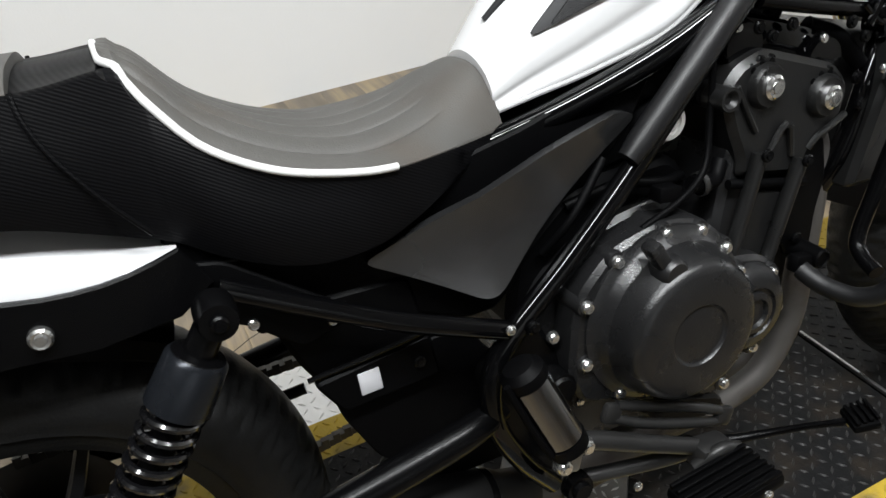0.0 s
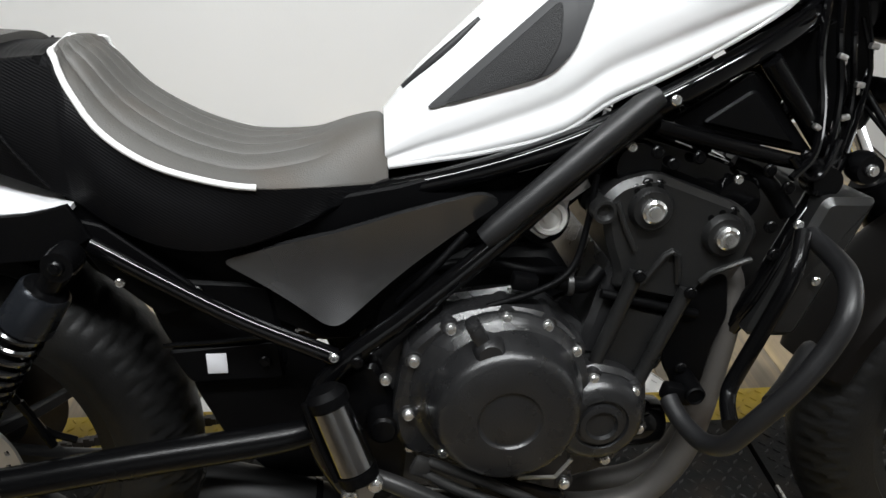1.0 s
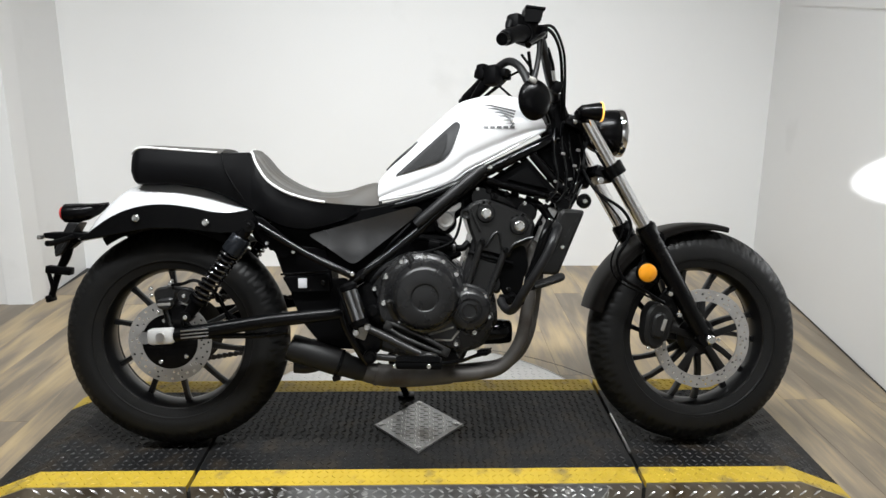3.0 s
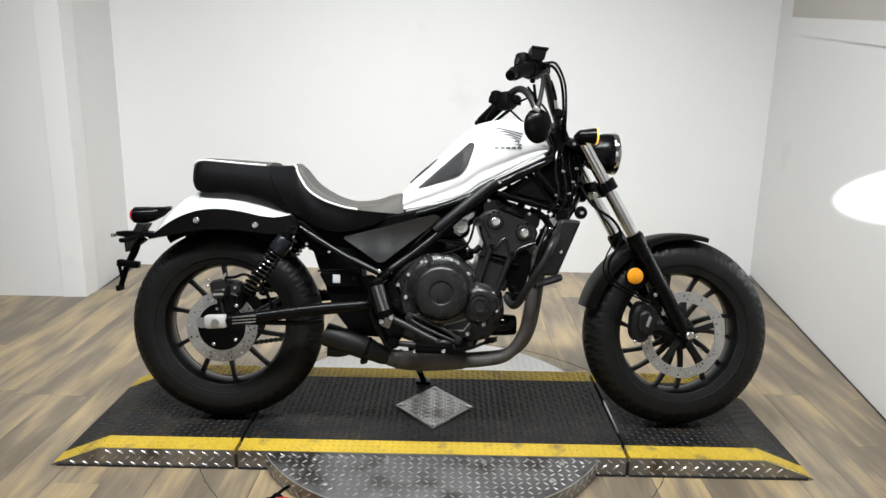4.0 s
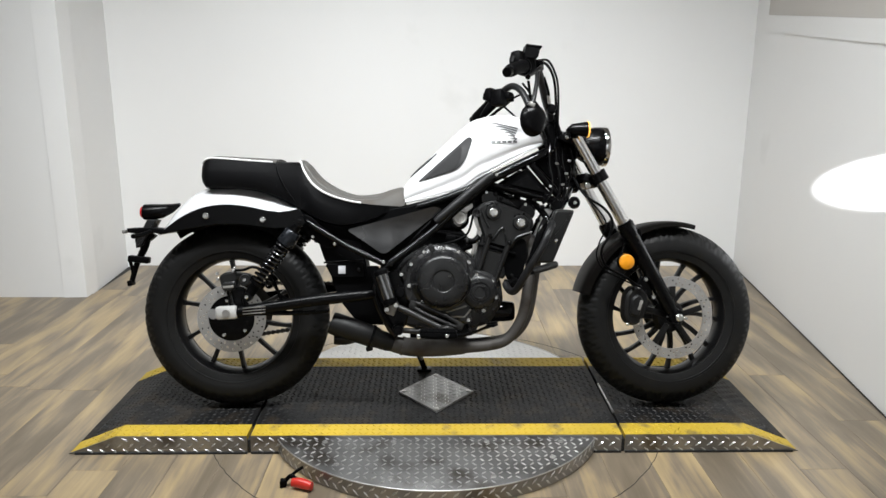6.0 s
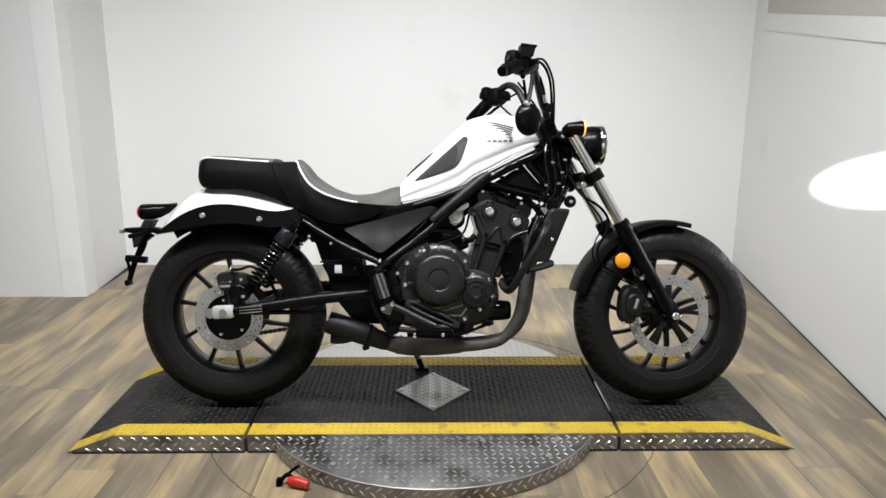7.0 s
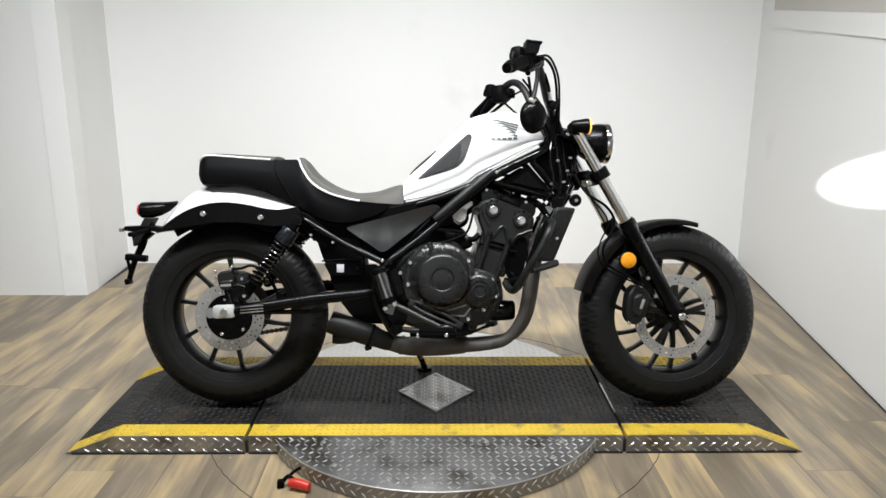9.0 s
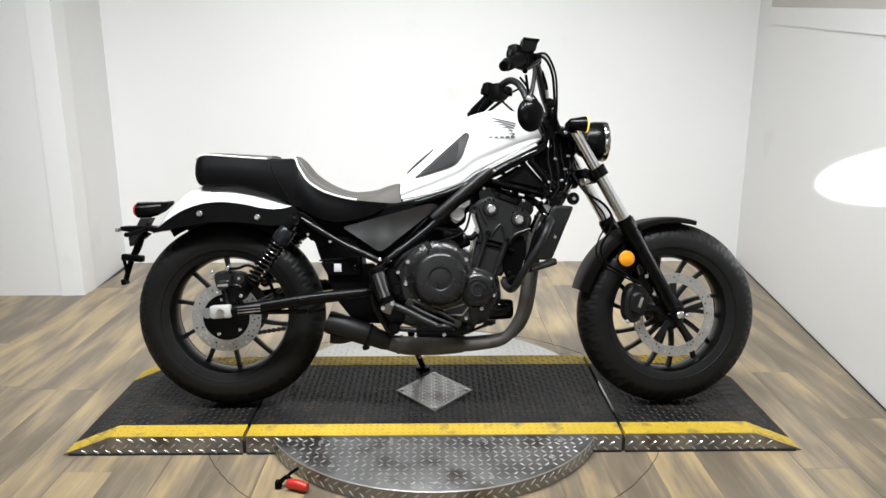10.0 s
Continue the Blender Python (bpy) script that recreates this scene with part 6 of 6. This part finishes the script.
# handlebar ---------------------------------------------------------------------------
bar = F("handlebar", tube([(0.245, -0.27, 1.124), (0.270, -0.24, 1.138), (0.298, -0.20, 1.144), (0.325, -0.155, 1.110), (0.352, -0.11, 1.045), (0.378, -0.07, 1.002), (0.385, 0, 0.998), (0.378, 0.07, 1.002), (0.352, 0.11, 1.050), (0.327, 0.155, 1.122), (0.300, 0.20, 1.152), (0.270, 0.24, 1.140), (0.245, 0.27, 1.118)], 0.0125, 14), M_BAR, "black handlebar with controls, cables and grips")
for s in (-1, 1):
    F("riser", tube([(0.41, s * 0.045, 0.945), (0.395, s * 0.045, 0.985), (0.384, s * 0.045, 1.004)], [0.016, 0.016, 0.021], 14), M_SATIN, "", bar)
    lift, drop = (0.025, 0.0) if s < 0 else (0.008, 0.018)
    turn_z = Matrix.Rotation(radians(s * -48), 4, "Z")
    F("grip", tube([(0.258, s * 0.255, 1.104 + lift + drop * 0.8), (0.25, s * 0.265, 1.102 + lift + drop * 0.6), (0.218, s * 0.315, 1.086 + lift - drop * 0.2), (0.186, s * 0.36, 1.067 + lift - drop), (0.180, s * 0.368, 1.063 + lift - drop)], [0.020, 0.021, 0.0185, 0.0195, 0.014], 16), M_MATTE, "black rubber grip", bar)
    F("grip_flange", tube([(0.247, s * 0.268, 1.101 + lift), (0.243, s * 0.274, 1.099 + lift)], 0.0245, 18, smooth=False), M_MATTE, "", bar)
    F("bar_end", tube([(0.182, s * 0.365, 1.064 + lift - drop), (0.172, s * 0.379, 1.058 + lift - drop)], [0.0165, 0.0150], 16, smooth=False), M_SATIN, "", bar)
    F("switch_housing", join(box((0.058, 0.054, 0.066), Matrix.Translation((0.258, s * 0.248, 1.108 + lift)) @ turn_z, 0.016), box((0.036, 0.040, 0.052), Matrix.Translation((0.226, s * 0.266, 1.122 + lift)) @ turn_z, 0.012), tube([(0.232, s * 0.25, 1.135 + lift), (0.214, s * 0.268, 1.125 + lift), (0.206, s * 0.28, 1.106 + lift)], [0.012, 0.013, 0.008], 10)), M_MATTE, "", bar)
    F("switch_button", lathe([(0.001, -0.008), (0.007, -0.008), (0.0085, -0.004), (0.0085, 0.004), (0.001, 0.004)], (0.232, s * 0.285, 1.108 + lift), "y", 14), M_CONTROL, "", bar)
    F("lever_perch", join(box((0.036, 0.03, 0.028), Matrix.Translation((0.288, s * 0.235, 1.114 + lift)) @ turn_z, 0.008), lathe([(0.001, -0.016), (0.010, -0.016), (0.012, -0.012), (0.012, 0.012), (0.001, 0.016)], (0.302, s * 0.243, 1.110 + lift), "z", 14)), M_MATTE, "", bar)
    F("hand_lever", tube([(0.302, s * 0.245, 1.108 + lift), (0.294, s * 0.285, 1.094 + lift), (0.262, s * 0.335, 1.070 + lift), (0.238, s * 0.375, 1.050 + lift), (0.234, s * 0.384, 1.044 + lift)], [0.008, 0.0065, 0.006, 0.006, 0.008], 10), M_SATIN, "", bar)
F("fluid_reservoir", loft([np.array([(0.266 + q * 0.021 * a + 0.006 * t, -0.262 + 0.022 * b, 1.150 + 0.034 * t) for a, b in ((-1, -1), (1, -1), (1, 1), (-1, 1))]) for t, q in ((0, 0.9), (0.1, 1.0), (0.75, 1.08), (0.8, 1.14), (0.98, 1.14), (1.0, 1.05))]), M_MATTE, "square black brake-fluid reservoir", bar)
F("reservoir_neck", tube([(0.268, -0.262, 1.152), (0.272, -0.255, 1.132)], 0.013, 14, smooth=False), M_MATTE, "", bar)
F("reservoir_cap", box((0.050, 0.050, 0.007), pose(0.274, -0.262, 1.185, 0, 6, 0), 0.002), M_SATIN, "", bar)
F("left_switch_arm", tube([(0.24, 0.27, 1.10), (0.215, 0.29, 1.07), (0.20, 0.31, 1.05)], [0.02, 0.015, 0.01], 10), M_MATTE, "", bar)
mi = F("mirror", loft([np.array([(0.270 + 0.012 * t + rx * math.cos(a) * 1.0, -0.292 - 0.022 * t + 0.25 * rx * math.cos(a), 0.957 + rz * math.sin(a)) for a in np.linspace(0, 2 * math.pi, 32, endpoint=False)]) for t, rx, rz in ((0.9, 0.010, 0.012), (0.8, 0.026, 0.031), (0.5, 0.036, 0.044), (0.1, 0.0405, 0.050), (-0.15, 0.041, 0.051), (-0.25, 0.037, 0.047))]), M_SATIN, "oval black mirror hung below the bar end")
F("mirror_arm", tube([(0.296, -0.232, 1.125), (0.290, -0.255, 1.085), (0.276, -0.285, 1.035), (0.264, -0.298, 1.000)], [0.008, 0.007, 0.007, 0.009], 12), M_BAR, "", mi)
F("mirror_joint", box((0.02, 0.016, 0.014), pose(0.262, -0.306, 1.002, 0, 30, 0), 0.004), M_GREYPART, "", mi)
F("mirror_glass", loft([np.array([(0.270 + rx * math.cos(a), -0.2875 + 0.25 * rx * math.cos(a) + d, 0.957 + rz * math.sin(a)) for a in np.linspace(0, 2 * math.pi, 32, endpoint=False)]) for d, rx, rz in ((0.0, 0.035, 0.045), (0.004, 0.035, 0.045), (0.0045, 0.033, 0.043))]), M_CHROME, "mirror glass", mi)
CABLES = [
    ([(0.295, -0.24, 1.150), (0.340, -0.20, 1.158), (0.382, -0.14, 1.115), (0.398, -0.10, 1.05), (0.405, -0.07, 0.95), (0.43, -0.04, 0.86)], 0.0038),
    ([(0.285, -0.25, 1.140), (0.33, -0.21, 1.146), (0.370, -0.15, 1.11), (0.390, -0.10, 1.03), (0.40, -0.06, 0.94)], 0.0045),
    ([(0.27, -0.22, 1.09), (0.29, -0.18, 1.03), (0.33, -0.12, 0.99), (0.37, -0.06, 0.94)], 0.0045),
    ([(0.25, -0.23, 1.08), (0.285, -0.19, 1.05), (0.32, -0.15, 0.98), (0.36, -0.07, 0.93)], 0.0035),
    ([(0.30, 0.235, 1.11), (0.345, 0.19, 1.12), (0.385, 0.12, 1.06), (0.40, 0.06, 0.95)], 0.0038),
    ([(0.27, 0.22, 1.08), (0.31, 0.17, 1.03), (0.36, 0.09, 0.97)], 0.004),
    ([(0.335, -0.16, 1.115), (0.352, -0.145, 1.075), (0.36, -0.13, 1.045)], 0.004),
]
for pts, r in CABLES:
    F("cable", tube(pts, r, 8), M_MATTE, "", bar)
F("cable_ferrule", tube([(0.355, -0.137, 1.06), (0.361, -0.129, 1.035)], 0.0055, 10, smooth=False), M_STEEL, "", bar)
F("cable_clip", box((0.026, 0.03, 0.03), pose(0.372, -0.11, 1.02, 0, 20, 0), 0.005), M_MATTE, "", bar)
F("head_shroud", plate(rounded([(0.365, 0.975), (0.395, 0.99), (0.445, 0.93), (0.475, 0.84), (0.455, 0.775), (0.40, 0.80), (0.375, 0.90)], 0.012), -0.06, 0.06, 0.01), M_MATTE, "", bar)

WIRES = [
    ([(0.405, -0.075, 0.935), (0.398, -0.098, 0.87), (0.412, -0.100, 0.80), (0.404, -0.112, 0.735), (0.385, -0.128, 0.69)], 0.0045),
    ([(0.425, -0.070, 0.925), (0.422, -0.090, 0.86), (0.436, -0.088, 0.79), (0.420, -0.105, 0.72), (0.402, -0.125, 0.665)], 0.0038),
    ([(0.385, -0.085, 0.915), (0.375, -0.105, 0.85), (0.385, -0.112, 0.79), (0.378, -0.125, 0.74), (0.352, -0.132, 0.712)], 0.0050),
    ([(0.440, -0.070, 0.885), (0.452, -0.085, 0.83), (0.442, -0.095, 0.77), (0.428, -0.108, 0.735)], 0.0032),
    ([(0.352, -0.125, 0.735), (0.372, -0.132, 0.712), (0.392, -0.130, 0.72), (0.412, -0.115, 0.752)], 0.0040),
]
for pts, r in WIRES:
    B("wire", tube(pts, r, 8), M_GLOSS, "", fr)
# small steel clips made up to give glints among the wires
for x, y, z, turn in ((0.402, -0.105, 0.845, 20), (0.424, -0.098, 0.775, -15), (0.380, -0.118, 0.768, 30), (0.436, -0.095, 0.812, 5), (0.398, -0.121, 0.708, -25), (0.446, -0.092, 0.855, 10)):
    B("glint_clip", box((0.011, 0.008, 0.007), pose(x, y, z, 0, turn, 0), 0.002), M_STEEL, "", fr)

# headlamp's beam
sp = lamp("headlamp_beam", "SPOT", look((0.632, 0.065, 0.905), (1.68, 0.12, 0.765)) @ Matrix.Rotation(radians(9.1), 4, "Z") @ Matrix.Diagonal((1, 0.14, 1, 1)), 420, (0.95, 0.97, 1.0))
sp.data.spot_size, sp.data.spot_blend, sp.data.shadow_soft_size = radians(68), 0.3, 0.02

# ---- floor planks, last ----
rng = random.Random(4)
PW, PL = 0.152, 1.22


def plank_mesh(length):
    a, b, g = PW / 2 - 0.0003, length / 2 - 0.0003, 0.0006
    flat = [(-a, -b), (a, -b), (a, b), (-a, b)]
    pv = [(x, y, -0.01) for x, y in flat] + [(x, y, -g) for x, y in flat] + [(x - math.copysign(g, x), y - math.copysign(g, y), 0) for x, y in flat]
    pf = [(8, 9, 10, 11)] + [(k, (k + 1) % 4, 4 + (k + 1) % 4, 4 + k) for k in range(4)] + [(4 + k, 4 + (k + 1) % 4, 8 + (k + 1) % 4, 8 + k) for k in range(4)]
    me = mesh_from(pv, pf, False)
    me.materials.append(M_PLANK)
    return me


PLANK = plank_mesh(PL)
for i in range(-27, 13):
    x = i * PW
    off = rng.random() * PL
    far = 1.46 if x < -1.95 else BACK + 0.05
    near = max(-5.05, BACK - (RX0 + 0.06 - x + PW / 2) / RSLOPE)
    for j in range(-5, 3):
        y = j * PL + off - 0.2
        y0, y1 = max(y - PL / 2, near), min(y + PL / 2, far)
        if y1 - y0 < 0.03:
            continue
        me = PLANK if y1 - y0 > PL - 0.001 else plank_mesh(y1 - y0)
        part("plank", me, None, floor, "", Matrix.Translation((x, (y0 + y1) / 2, FLOOR)))
